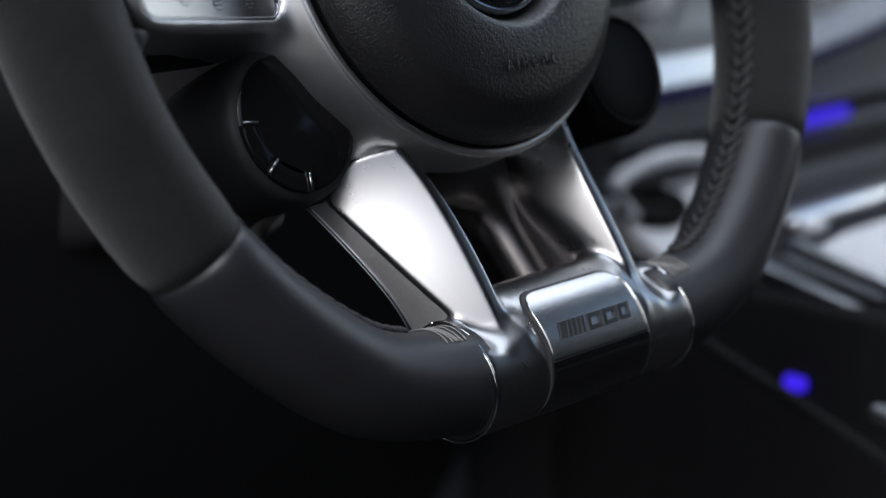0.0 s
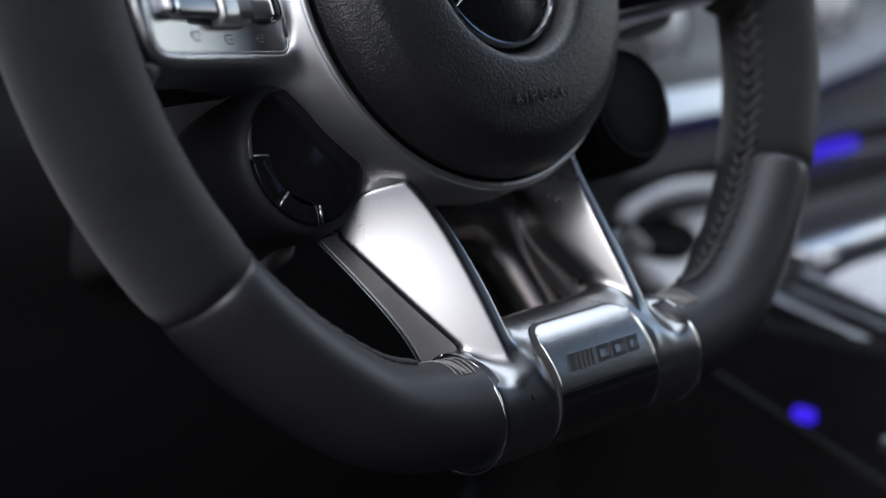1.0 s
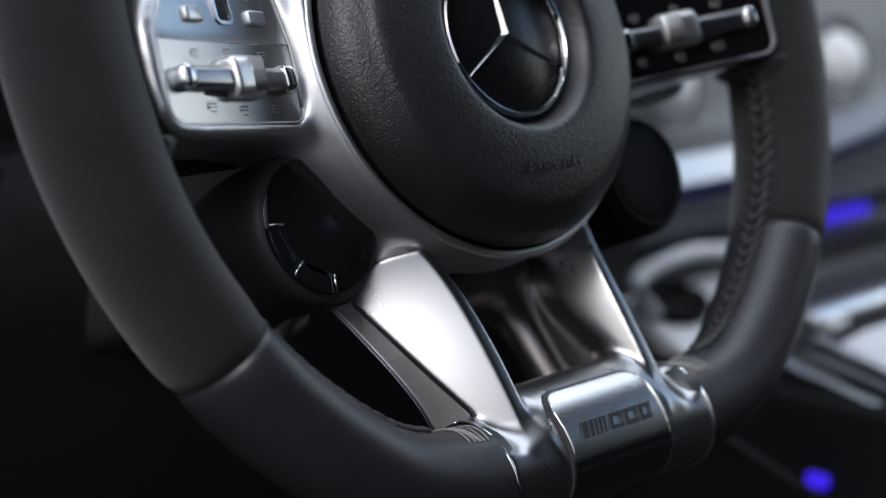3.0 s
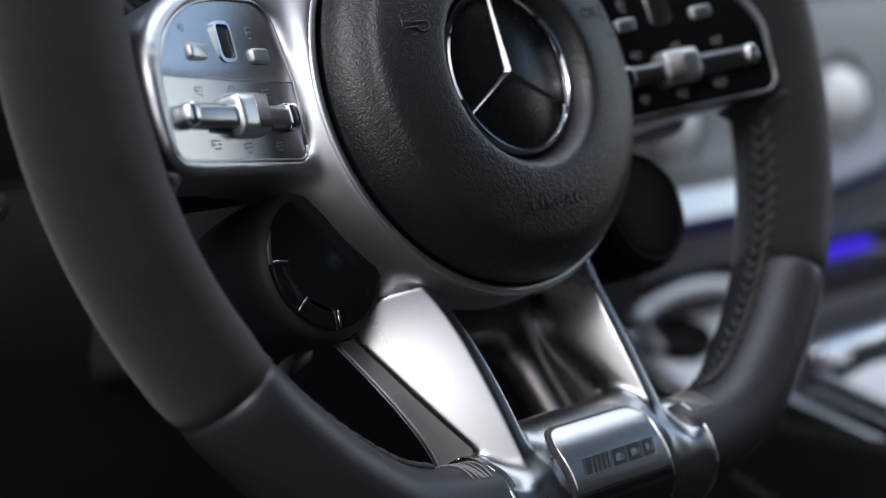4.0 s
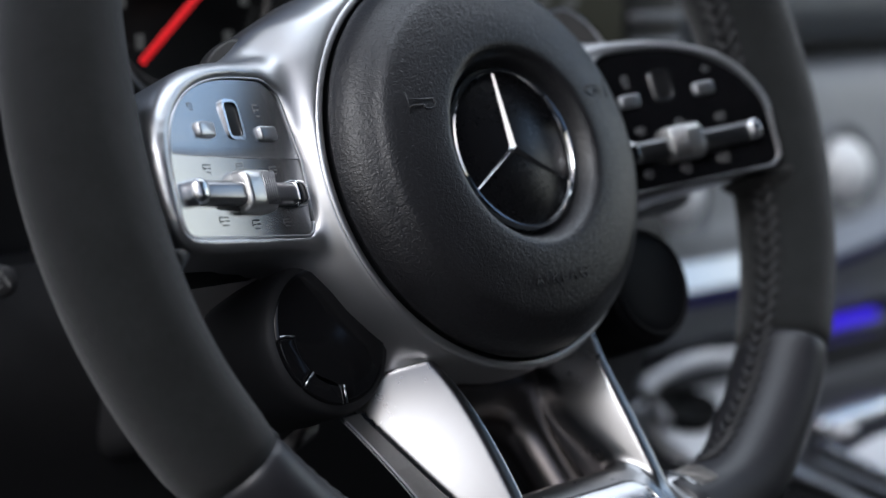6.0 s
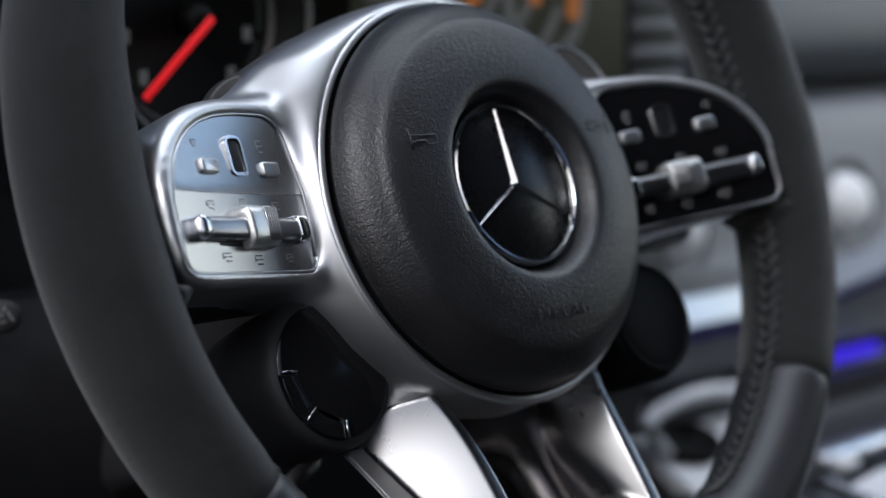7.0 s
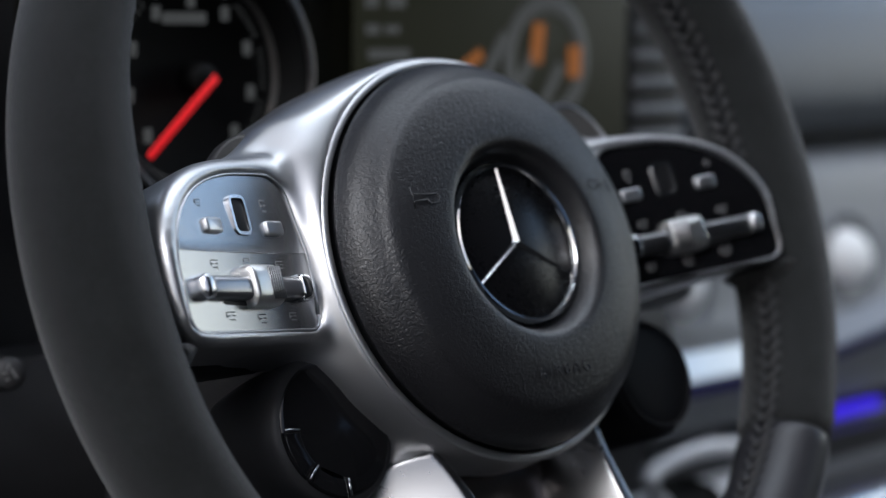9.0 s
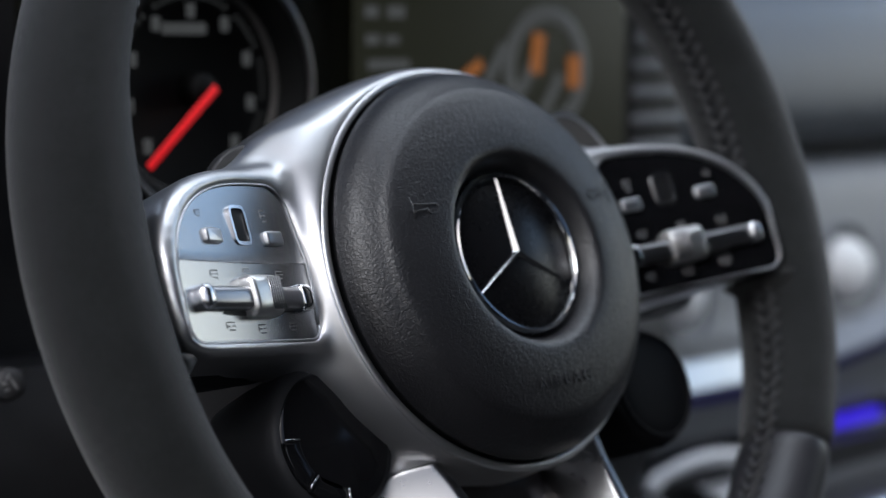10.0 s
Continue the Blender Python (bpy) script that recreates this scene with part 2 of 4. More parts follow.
def nets(name, fn, lo, hi, h, smooth=1):
    """The surface on which the distance field fn is zero, as a smooth quad mesh."""
    ax = [np.arange(a, b + h, h) for a, b in zip(lo, hi)]
    grid = np.meshgrid(*ax, indexing="ij")
    v = fn(*grid)
    s = v < 0
    shape = tuple(k - 1 for k in v.shape)
    acc, cnt = np.zeros((*shape, 3)), np.zeros(shape)
    base = np.stack(np.meshgrid(*[np.arange(k) for k in shape], indexing="ij"), -1).astype(float)

    def corner(a, off):
        return a[tuple(slice(o, o + k) for o, k in zip(off, shape))]

    for axis in range(3):
        for b in (0, 1):
            for c in (0, 1):
                off = [b, c]
                off.insert(axis, 0)
                end = list(off)
                end[axis] = 1
                va, vb = corner(v, off), corner(v, end)
                cross = (va < 0) != (vb < 0)
                t = np.where(cross, va / np.where(cross, va - vb, 1), 0)
                for k in range(3):
                    acc[..., k] += np.where(cross, off[k] + (t if k == axis else 0), 0)
                cnt += cross
    live = cnt > 0
    ids = np.full(shape, -1)
    ids[live] = np.arange(live.sum())
    verts = np.array(lo) + h * (base[live] + acc[live] / cnt[live][:, None])
    faces = []
    for axis in range(3):
        o1, o2 = [k for k in range(3) if k != axis]
        inner = [slice(None)] * 3
        inner[o1], inner[o2] = slice(1, -1), slice(1, -1)
        a, b = list(inner), list(inner)
        a[axis], b[axis] = slice(0, -1), slice(1, None)
        sa, sb = s[tuple(a)], s[tuple(b)]
        i = np.argwhere(sa != sb)
        flip = sa[sa != sb]
        i[:, o1] += 1
        i[:, o2] += 1
        e1, e2 = np.eye(3, dtype=int)[o1], np.eye(3, dtype=int)[o2]
        quad = [ids[tuple((i - d).T)] for d in (0 * e1, e1, e1 + e2, e2)]
        q = np.stack(quad, 1)
        if axis == 1:
            flip = ~flip
        q[~flip] = q[~flip][:, ::-1]
        faces.append(q)
    faces = np.concatenate(faces)
    for _ in range(smooth):
        total, count = np.zeros_like(verts), np.zeros(len(verts))
        for k in range(4):
            a, b = faces[:, k], faces[:, (k + 1) % 4]
            np.add.at(total, a, verts[b])
            np.add.at(total, b, verts[a])
            np.add.at(count, a, 1)
            np.add.at(count, b, 1)
        verts = 0.5 * verts + 0.5 * total / np.maximum(count, 1)[:, None]
    me = bpy.data.meshes.new(name)
    me.from_pydata((verts * 0.001).tolist(), [], faces.tolist())
    me.polygons.foreach_set("use_smooth", [True] * len(me.polygons))
    return me


def smin(a, b, k):
    d = np.clip(0.5 + 0.5 * (b - a) / k, 0, 1)
    return b * (1 - d) + a * d - k * d * (1 - d)


def smax(a, b, k):
    return -smin(-a, -b, k)


def poly_distance(pts, x, y):
    """Signed distance in the plane to a polygon."""
    d, inside = np.full(x.shape, 1e9), np.zeros(x.shape, bool)
    for (x0, y0), (x1, y1) in zip(pts, pts[1:] + pts[:1]):
        ex, ey = x1 - x0, y1 - y0
        t = np.clip(((x - x0) * ex + (y - y0) * ey) / (ex * ex + ey * ey), 0, 1)
        d = np.minimum(d, (x - x0 - t * ex) ** 2 + (y - y0 - t * ey) ** 2)
        if y0 != y1:
            inside ^= ((y0 > y) != (y1 > y)) & (x < (x1 - x0) * (y - y0) / (y1 - y0) + x0)
    return np.where(inside, -1, 1) * np.sqrt(d)


def words(name, text, size, depth):
    """Letters of the built-in font as a mesh, centred, in millimetres."""
    c = bpy.data.curves.new(name, "FONT")
    c.body, c.size, c.extrude, c.align_x, c.align_y, c.space_character = text, size * 0.001, depth * 0.001, "CENTER", "CENTER", 1.5
    ob = bpy.data.objects.new(name, c)
    me = bpy.data.meshes.new_from_object(ob)
    bpy.data.objects.remove(ob)
    me.name = name
    return me


# ---- the steering wheel ----
# its own axes: x to the right, y up in the wheel's plane, z out to the driver
WHEEL = pose(0, 0, 0.62, 68, 0, 0)
wheel = thing("steering_wheel", "flat-bottomed black suede and leather sports steering wheel with satin silver spokes", "steering wheel", WHEEL)

RIM_R, RIM_Y, RIM_Z, FLAT = 182.0, 14.0, -21.7, 150.0


def rim_centre(a):
    """Centre of the rim at that angle: a circle with a flat bottom, set a little above the hub."""
    s = math.sin(a)
    r = RIM_R
    if s < -0.3:
        q = (FLAT + RIM_Y) / -s
        h = max(0.0, min(1.0, 0.5 + 0.5 * (q - r) / 16))
        r = q * (1 - h) + r * h - 16 * h * (1 - h)
    y = RIM_Y + r * s
    return Vector((r * math.cos(a), y, RIM_Z + 0.04 * y))


def rim_station(a):
    p, q = rim_centre(a - 0.01), rim_centre(a + 0.01)
    d = (q - p).normalized()
    return rim_centre(a), Vector((d.y, -d.x, 0)), Vector((0, 0, 1))


def rim_section(a, grow=0.0, n=40):
    """Cross-section (outwards, to the driver): fuller inside beside the pods and at the flat bottom."""
    low = max(0.0, -math.sin(a)) ** 4
    deg = (math.degrees(a) + 90) % 360 - 90
    thumb = math.exp(-((min(abs(deg), abs(deg - 180)) - 3) / 15) ** 2)
    out = []
    for k in range(n):
        t = 2 * math.pi * k / n
        c, s = math.cos(t), math.sin(t)
        w = (16.5 if c > 0 else 16.0 + 6.0 * thumb) + 3.0 * low + grow
        h = 22.0 + grow - 4.6 * low
        out.append((w * c, h * s))
    return out


def rim_piece(name, a0, a1, mat, grow=0.0, n=60, label=""):
    angles = [radians(a0 + (a1 - a0) * i / n) for i in range(n + 1)]
    g = [grow - 1.3 * max(0, 1 - min(i, n - i) / 1.5) for i in range(n + 1)]
    return part(name, sweep(name, [rim_station(a) for a in angles], [rim_section(a, k) for a, k in zip(angles, g)]), mat, wheel, label)


SEAM_L, SEAM_R, COLLAR_L, COLLAR_R = 214.2, -36.5, 251.0, 289.0
rim_piece("suede_grip", SEAM_R, SEAM_L, SUEDE, 0.35, 150, "charcoal suede upper rim")
rim_piece("leather_grip", SEAM_L, COLLAR_L + 2, LEATHER, 0.0, 40, "smooth black leather lower rim")
rim_piece("leather_grip", COLLAR_R - 2, 360 + SEAM_R, LEATHER, 0.0, 40, "smooth black leather lower rim")


def zigzag(name, a0, a1, step, t0, spread):
    """Crossed stitches along the inner side of the rim, between two angles."""
    verts, faces = [], []
    n = int((a1 - a0) / step)
    for i in range(n):
        for side in (-1, 1):
            aa, ab = radians(a0 + step * i), radians(a0 + step * (i + 1.1))
            pts = []
            for k in range(5):
                f = k / 4
                a = aa + (ab - aa) * f
                o, u, v = rim_station(a)
                sec = rim_section(a, 0.1 + 0.7 * math.sin(math.pi * f), 120)
                q = sec[int((t0 + side * spread * f) / 3) % 120]
                pts.append(o + u * q[0] + v * q[1])
            me = tube("s", pts, 1.25, 6)
            base = len(verts)
            verts += [tuple(v.co * 1000) for v in me.vertices]
            faces += [tuple(base + j for j in p.vertices) for p in me.polygons]
            bpy.data.meshes.remove(me)
    return mesh(name, verts, faces)


part("stitching", zigzag("stitching", -64, 40, 2.1, 174, 14), THREAD, wheel, "grey cross stitching along the inner rim", "stuff")
part("stitching", zigzag("stitching", 140, 244, 2.1, 174, 14), THREAD, wheel, "grey cross stitching along the inner rim", "stuff")


def end_stitches(name, a0, a1, n):
    """Pale strands drawn round the inner side of the leather where it meets the collar."""
    verts, faces = [], []
    for i in range(n):
        a = radians(a0 + (a1 - a0) * (i + 0.3 * random.random()) / n)
        pts = []
        for k in range(9):
            t = 130 + 62 * k / 8
            o, u, v = rim_station(a + 0.006 * math.sin(k * 0.5 + i))
            q = rim_section(a, 0.3, 120)[int(t / 3) % 120]
            pts.append(o + u * q[0] + v * q[1])
        me = tube("s", pts, 0.3, 5)
        base = len(verts)
        verts += [tuple(v.co * 1000) for v in me.vertices]
        faces += [tuple(base + j for j in p.vertices) for p in me.polygons]
        bpy.data.meshes.remove(me)
    return mesh(name, verts, faces)


for a0, a1 in ((246.5, 250.8), (289.2, 293.5)):
    part("end_stitches", end_stitches("end_stitches", a0, a1, 6), PALE_THREAD, wheel, "pale end stitches beside the collar", "stuff")

# airbag cover: a domed disc with a soft crease and a dish for the emblem
PAD_PROFILE = [(0, -11), (31.8, -11), (33.2, -9.5), (35.0, -5.0), (37.2, -2.4), (40.5, -1.7), (48, -2.4), (56, -4.1), (61.0, -5.5), (64.0, -6.9), (66.2, -9.0), (70, -12.2), (72.9, -15.6), (74.7, -19.2), (75.3, -22.0), (74.9, -24.0), (72.6, -27), (71, -34)]
cover = part("airbag_cover", lathe("airbag_cover", PAD_PROFILE[:2] + smooth_profile(PAD_PROFILE[2:], 4), 128), PAD, wheel, "round grained black leather airbag cover")
part("gap_ring", lathe("gap_ring", [(69, -31), (76.0, -31), (76.0, -34), (69, -34)], 128, True), CARPET, wheel)
part("hub_lip", lathe("hub_lip", [(75.8, -33), (75.8, -25.9), (76.0, -25.4), (76.5, -25.15), (78.4, -25.15), (79.0, -26.5), (78.5, -33)], 128, True), HOUSING, wheel)

ring_profile = [(28.7, -9.0), (29.0, -7.9), (29.5, -7.1), (30.2, -7.1), (30.8, -7.7), (31.3, -9.0)]
emblem = part("emblem", lathe("emblem", [(0, -9.2), (31, -9.2), (32, -10), (32, -11.5)], 64), EMBLEM_BLACK, cover, "black emblem disc")
part("emblem_ring", crisp(lathe("emblem_ring", ring_profile, 96, True), 20), CHROME, emblem, "polished chrome ring")


def star(name, r_out, r_in, rise, z):
    """Three ridged arms that taper to the ring."""
    verts, faces = [(0, 0, z + rise)], []
    for k in range(6):
        a = math.pi / 2 + k * math.pi / 3
        r = r_out if k % 2 == 0 else r_in
        if k % 2 == 0:
            p = Vector((math.cos(a), math.sin(a)))
            s = Vector((-p.y, p.x))
            verts += [(*(p * r + s * -0.4), z), (*(p * r), z + 0.5), (*(p * r + s * 0.4), z)]
        else:
            verts.append((r * math.cos(a), r * math.sin(a), z))
    for k in range(3):
        b = 1 + k * 4
        nxt = 1 + ((k + 1) % 3) * 4
        faces += [(0, b + 1, b + 2, b + 3), (0, b + 3, nxt, nxt + 1), (b, b + 1, b + 2)]
    return crisp(mesh(name, verts, faces, True), 10)


part("emblem_star", star("emblem_star", 30.0, 1.6, 1.7, -9.1), CHROME, emblem, "polished chrome three-armed star")

text = words("airbag_lettering", "AIRBAG", 6.0, 0.2)
part("airbag_lettering", text, PAD, cover, "embossed letters on the cover", m=pose(-0.0005, -0.0505, -0.00262, 3, 0, 0))


def horn_symbol(name):
    """A small trumpet outline, embossed: mouth, bell and coil."""
    verts, faces = [], []
    runs = [[(-5.2, 4.4), (-4.6, 0), (-5.2, -4.4)], [(-4.4, 1.5), (1.0, 1.0), (8.0, 1.0)], [(-4.4, -1.5), (-1.0, -1.1), (2.6, -1.0)],
            [(8.0, 0.8), (8.7, -0.6), (7.8, -2.4), (5.4, -3.0), (3.2, -2.8), (2.6, -1.2)]]
    for run in runs:
        me = tube("s", [(x, y, 0) for x, y in run], 0.34, 6)
        base = len(verts)
        verts += [tuple(v.co * 1000) for v in me.vertices]
        faces += [tuple(base + j for j in p.vertices) for p in me.polygons]
        bpy.data.meshes.remove(me)
    return mesh(name, verts, faces)


horn = horn_symbol("horn_symbol")
part("horn_symbol", horn, PAD, cover, "embossed horn symbol", m=pose(-0.0485, 0.0185, -0.0025, 0, -4, 0) @ Matrix.Diagonal((0.9, 0.9, 0.7, 1)))
part("horn_symbol", horn, PAD, cover, "embossed horn symbol", m=pose(0.0485, 0.0185, -0.0024, 0, 4, 0) @ Matrix.Diagonal((-0.9, 0.9, 0.7, 1)))

# switch pods: the panels rise towards the rim
PANEL = [(84, -17), (158, -17), (157.5, 8), (152, 19), (143.5, 27.5), (132.5, 33.5), (119, 37), (105, 38.0), (91, 38.0), (85, 33), (82, 4)]
PANEL_R = rounded(PANEL, [5, 7, 12, 12, 12, 12, 12, 10, 5, 8, 14])


def wider(x, y, k=1):
    """The right panel's outline: the left one's spread out towards the pod's edge."""
    return (85 + (x - 85) * 1.005, 10.7 + (y - 10.7) * 1.07) if k > 0 else (85 + (x - 85) / 1.005, 10.7 + (y - 10.7) / 1.07)


def panel_z(x):
    """Height of the panel: a shallow trough, steeper towards the rim."""
    u = abs(x) - 123.5
    return -17.56 + u * 0.352 + 0.00115 * (u * u - 1560)


POD = [(77, -22), (163.5, -22), (165, 10), (159.5, 23.5), (148.5, 34.5), (135, 40.5), (118.5, 44), (103, 45.5), (85, 47), (75, 39), (71, 4)]


POD = rounded(POD, [4, 16, 12, 10, 10, 10, 10, 10, 6, 6, 6], 3)
ARM = [(56, 64), (76, 59), (112, 45), (116, 10), (112, -20), (90, -24), (60, -30)]


def housing(x, y, z):
    ax = np.abs(x)
    r = np.hypot(x, y)
    zl = np.clip(-24.5 - z, 0, 60)
    low = np.clip((y + 80) / 42, 0, 1)
    low = 0.12 + 0.88 * low * low * (3 - 2 * low)
    high = np.clip((y - 38) / 38, 0, 1)
    low = low * (1 - 0.7 * high * high * (3 - 2 * high))
    # beside the pods the hub slopes steeply; above them it opens into a flat shoulder
    flare = np.interp(y, [-10, 20, 45, 60, 76, 84], [0, 6, 17, 17, 6, 2])
    share = np.clip((y + 10) / 40, 0, 1)
    share = share * share * (3 - 2 * share)
    grow = (1 - share) * low * (0.66 * zl - 0.0075 * zl ** 2) + share * (flare * (1 - np.exp(-zl / 6.5)) + 0.12 * zl)
    hub = smax(r - (78.3 + grow), np.abs(z + 37.6) - 12.4, 1.0)
    hub = np.maximum(hub, -np.maximum(r - 76.9, -33 - z))
    zp = -29 + (ax - 91) * 0.352
    pod = smax(poly_distance(POD, ax, y) + np.where((x > 0) & (ax > 110), 0.055 * np.clip(ax - 110, 0, 60), 0), np.abs(z - zp - np.where(y > 9.6, -0.06 * (y - 9.6), 0.03 * (y - 9.6)) + 16) - 17.2, 6.0)
    wx, wy = wider(ax, y, -1)
    pocket = np.maximum(poly_distance(PANEL_R, np.where(x > 0, wx, ax), np.where(x > 0, wy, y)) - 0.5, -(z - zp + 6))
    arm = smax(poly_distance(ARM, ax, y), np.abs(z + 52) - 10, 7)
    d = smin(smin(hub, arm, 14), pod, 6)
    lug = smax(smax(np.abs(ax - 42) - 15, np.abs(y + 66) - 12, 8), np.abs(z + 60) - 14, 8)
    d = smin(d, lug, 8)
    d = smax(d, -(pocket), 2.0)
    return d


part("hub_housing", nets("hub_housing", housing, (-176, -100, -90), (176, 100, 6), 1.15, 9), HOUSING, wheel, "satin silver hub housing with switch pods")


def thumb_rest(x, y, z):
    """The fillet where the rim's inner side runs into the underside of a pod."""
    ax = np.abs(x)
    r = np.hypot(x, y - RIM_Y)
    rim = (np.sqrt(((r - RIM_R) / 16) ** 2 + ((z - RIM_Z - 0.04 * y) / 20) ** 2) - 1) * 16
    zp = -29 + (ax - 91) * 0.352
    pod = smax(poly_distance(POD, ax, y), np.abs(z - zp + 20) - 15, 6.0)
    d = smin(rim + 2.0, pod + 2.5, 30)
    d = smax(d, r - 172, 6)
    return smax(smax(d, y + 19, 4), 122 - ax, 6)


for s in (-1, 1):
    lo, hi = ((118, -80, -62), (196, -8, 10)) if s > 0 else ((-196, -80, -62), (-118, -8, 10))
    part("thumb_rest", nets("thumb_rest", thumb_rest, lo, hi, 1.6, 3), SUEDE, wheel, "black thumb rest between rim and pod")

part("hub_backing", lathe("hub_backing", [(0, -46), (74, -46), (76.5, -50), (75, -66), (66, -84), (0, -84)], 96), PLASTIC, wheel, "black plastic hub backing")
for s in (-1, 1):
    part("spoke_backing", block("spoke_backing", (74, 60, 26), 9, 4, (s * 118, 6, -62)), PLASTIC, wheel, "black backing of the side spoke")

# lower twin spokes and the collar round the flat bottom, one silver casting
def ridge(y):
    """The ridge of a lower spoke at that height: outer edge of its flat band, its height, the width of the outer face."""
    u = -83 - y
    return 39.5 + 2.9 * np.exp(-u / 15), -29.3 + 0.3525 * u - 0.00151 * u * u, np.clip(22 - 0.18 * u - 0.0022 * u * u, 4, 25)


def collar(ax, y, z):
    """Distance to the collar's section, flatter above, which reaches further up between the spokes."""
    f = np.clip((ax - 28) / 20, 0, 1)
    half = np.where(y > -151, 29 - 7 * f * f * (3 - 2 * f), 20)
    power = np.where(y > -151, 1.8, 2.1)
    return ((np.abs((y + 151) / half) ** power + np.abs((z + 30) / 21) ** power) ** (1 / power) - 1) * 20


def fork(x, y, z):
    ax = np.abs(x)
    rx, rz, w = ridge(y)
    rz = rz - 0.05 * np.clip(-142 - y, 0, 30) ** 2
    nx = rx - 4.9
    ox, oz = rx + w, rz - w
    reach = np.clip(12.5 - 0.22 * (-83 - y), 3.5, 13)
    ix, iz = nx - reach, rz - 1.8 * reach

    def plane(px, pz, qx, qz, s):
        nx, nz = (qz - pz) * s, -(qx - px) * s
        l = np.sqrt(nx * nx + nz * nz)
        return ((ax - px) * nx + (z - pz) * nz) / l

    facet_out = plane(rx, rz, ox, oz, -1) + 0.004 * (ax - 0.5 * (rx + ox)) ** 2 + 0.0005 * (y + 112) ** 2 + 0.05 * np.clip(ax - 62, 0, 20) ** 2 * np.clip((y + 98) / 20, 0, 1) - 0.25
    # the inner face is hollowed, then turns down into the wall of the opening
    facet_in = plane(nx, rz, ix, iz, 1) + 0.006 * np.clip(rz - z, 0, 24) ** 2
    wall = ix - 1.0 - ax + 0.10 * (iz - z)
    back = plane(ox, oz - 2.2, ix, iz - 30, -1)
    side = ax - ox
    d = smax(smax(facet_out, facet_in, 0.5), smax(back, side, 1.2), 1.2)
    d = smax(d, wall, 4.0)
    # a flat band along the ridge
    d = smax(d, z - rz, 0.6)
    # the upper end is cut along a bow, higher inside
    d = smax(d, np.maximum(y + 67 + 0.02 * np.clip(ax - 52, 0, 40) ** 2, -164 - y), 1.2)
    # beside the ridge the collar is hollowed down to the outer face, and swells again to its end
    dip = plane(rx, rz, ox, oz, -1) - 9 * np.clip((ax - 42) / 10, 0, 1.5) ** 2 - 5 * np.clip((-132 - y) / 9, 0, 4) ** 2
    c = smax(smax(collar(ax, y, z), dip, 9.0), ax - 54.5, 1.0)
    inner = np.clip((nx - ax) / 10, 0, 1)
    return smin(d, c, 2.5 + 5.0 * inner + 4.0 * np.clip((-134 - y) / 10, 0, 1))


part("lower_spokes", nets("lower_spokes", fork, (-76, -178, -84), (76, -58, 6), 0.72), SILVER, wheel, "satin silver twin lower spokes and collar")


def collar_ring(name, s, r):
    """A fine bright line round the end of the collar."""
    pts = []
    for k in range(49):
        a = 2 * math.pi * k / 48
        c, q = math.cos(a), math.sin(a)
        half, power = (22, 1.8) if c > 0 else (20, 2.1)
        pts.append((s * 54.8, -151 + half * math.copysign(abs(c) ** (2 / power), c), -30 + 21 * math.copysign(abs(q) ** (2 / power), q)))
    return tube(name, pts, r, 6)


for s in (-1, 1):
    part("collar_ring", collar_ring("collar_ring", s, 0.6), CHROME, wheel, "fine bright ring at the collar's end")


def trim_line(f, s, out=0.0, down=0.0):
    """A point on the outer edge of a lower spoke, f of the way down."""
    y = -79 - 55 * f
    rx, rz, w = ridge(y)
    return (s * (rx + w + out), y, rz - w - down)


def trim_depth(f):
    return 8.0 + 5.0 * f + 12.0 * f ** 4


def side_trim(name, s):
    """The matt band behind the outer edge of a lower spoke."""
    path, secs = [], []
    for i in range(33):
        f = i / 32
        path.append((trim_line(f, s), (s, 0, 0), (0, 0, 1)))
        w = trim_depth(f)
        secs.append([(-4, -1.8), (-0.6, -1.8), (1.5, -w), (0.5, -w - 2), (-6, -w - 2), (-6, -4)])
    return crisp(sweep(name, path, secs), 40)


for s in (-1, 1):
    part("spoke_trim", side_trim("spoke_trim", s), GREY_TRIM, wheel, "dark grey trim behind the spoke edge")
    for deeper, r in ((0.3, 0.45), (1.9, 0.3)):
        line = [trim_line(f, s, 1.6, trim_depth(f) + deeper) for f in (i / 32 for i in range(33))]
        part("trim_edge", tube("trim_edge", line, r), SATIN_CHROME, wheel)

# badge plate in the collar: lettering of the maker stays plain bars
def plate_curve(y, lift=0.9):
    """The collar's section a little proud: (y, z)."""
    half, power = (29, 1.8) if y > -151 else (20, 2.1)
    f = min(1.0, abs((y + 151) / half))
    return y, -29.2 + 21 * (1 - f ** power) ** (1 / power) + lift


def plate_half(v, corner=8.0):
    """Half the plate's width, v millimetres down from its top edge, with rounded corners."""
    u = max(0.0, 1 - v / corner)
    return 26.3 - corner * (1 - math.sqrt(max(0.0, 1 - u * u)))


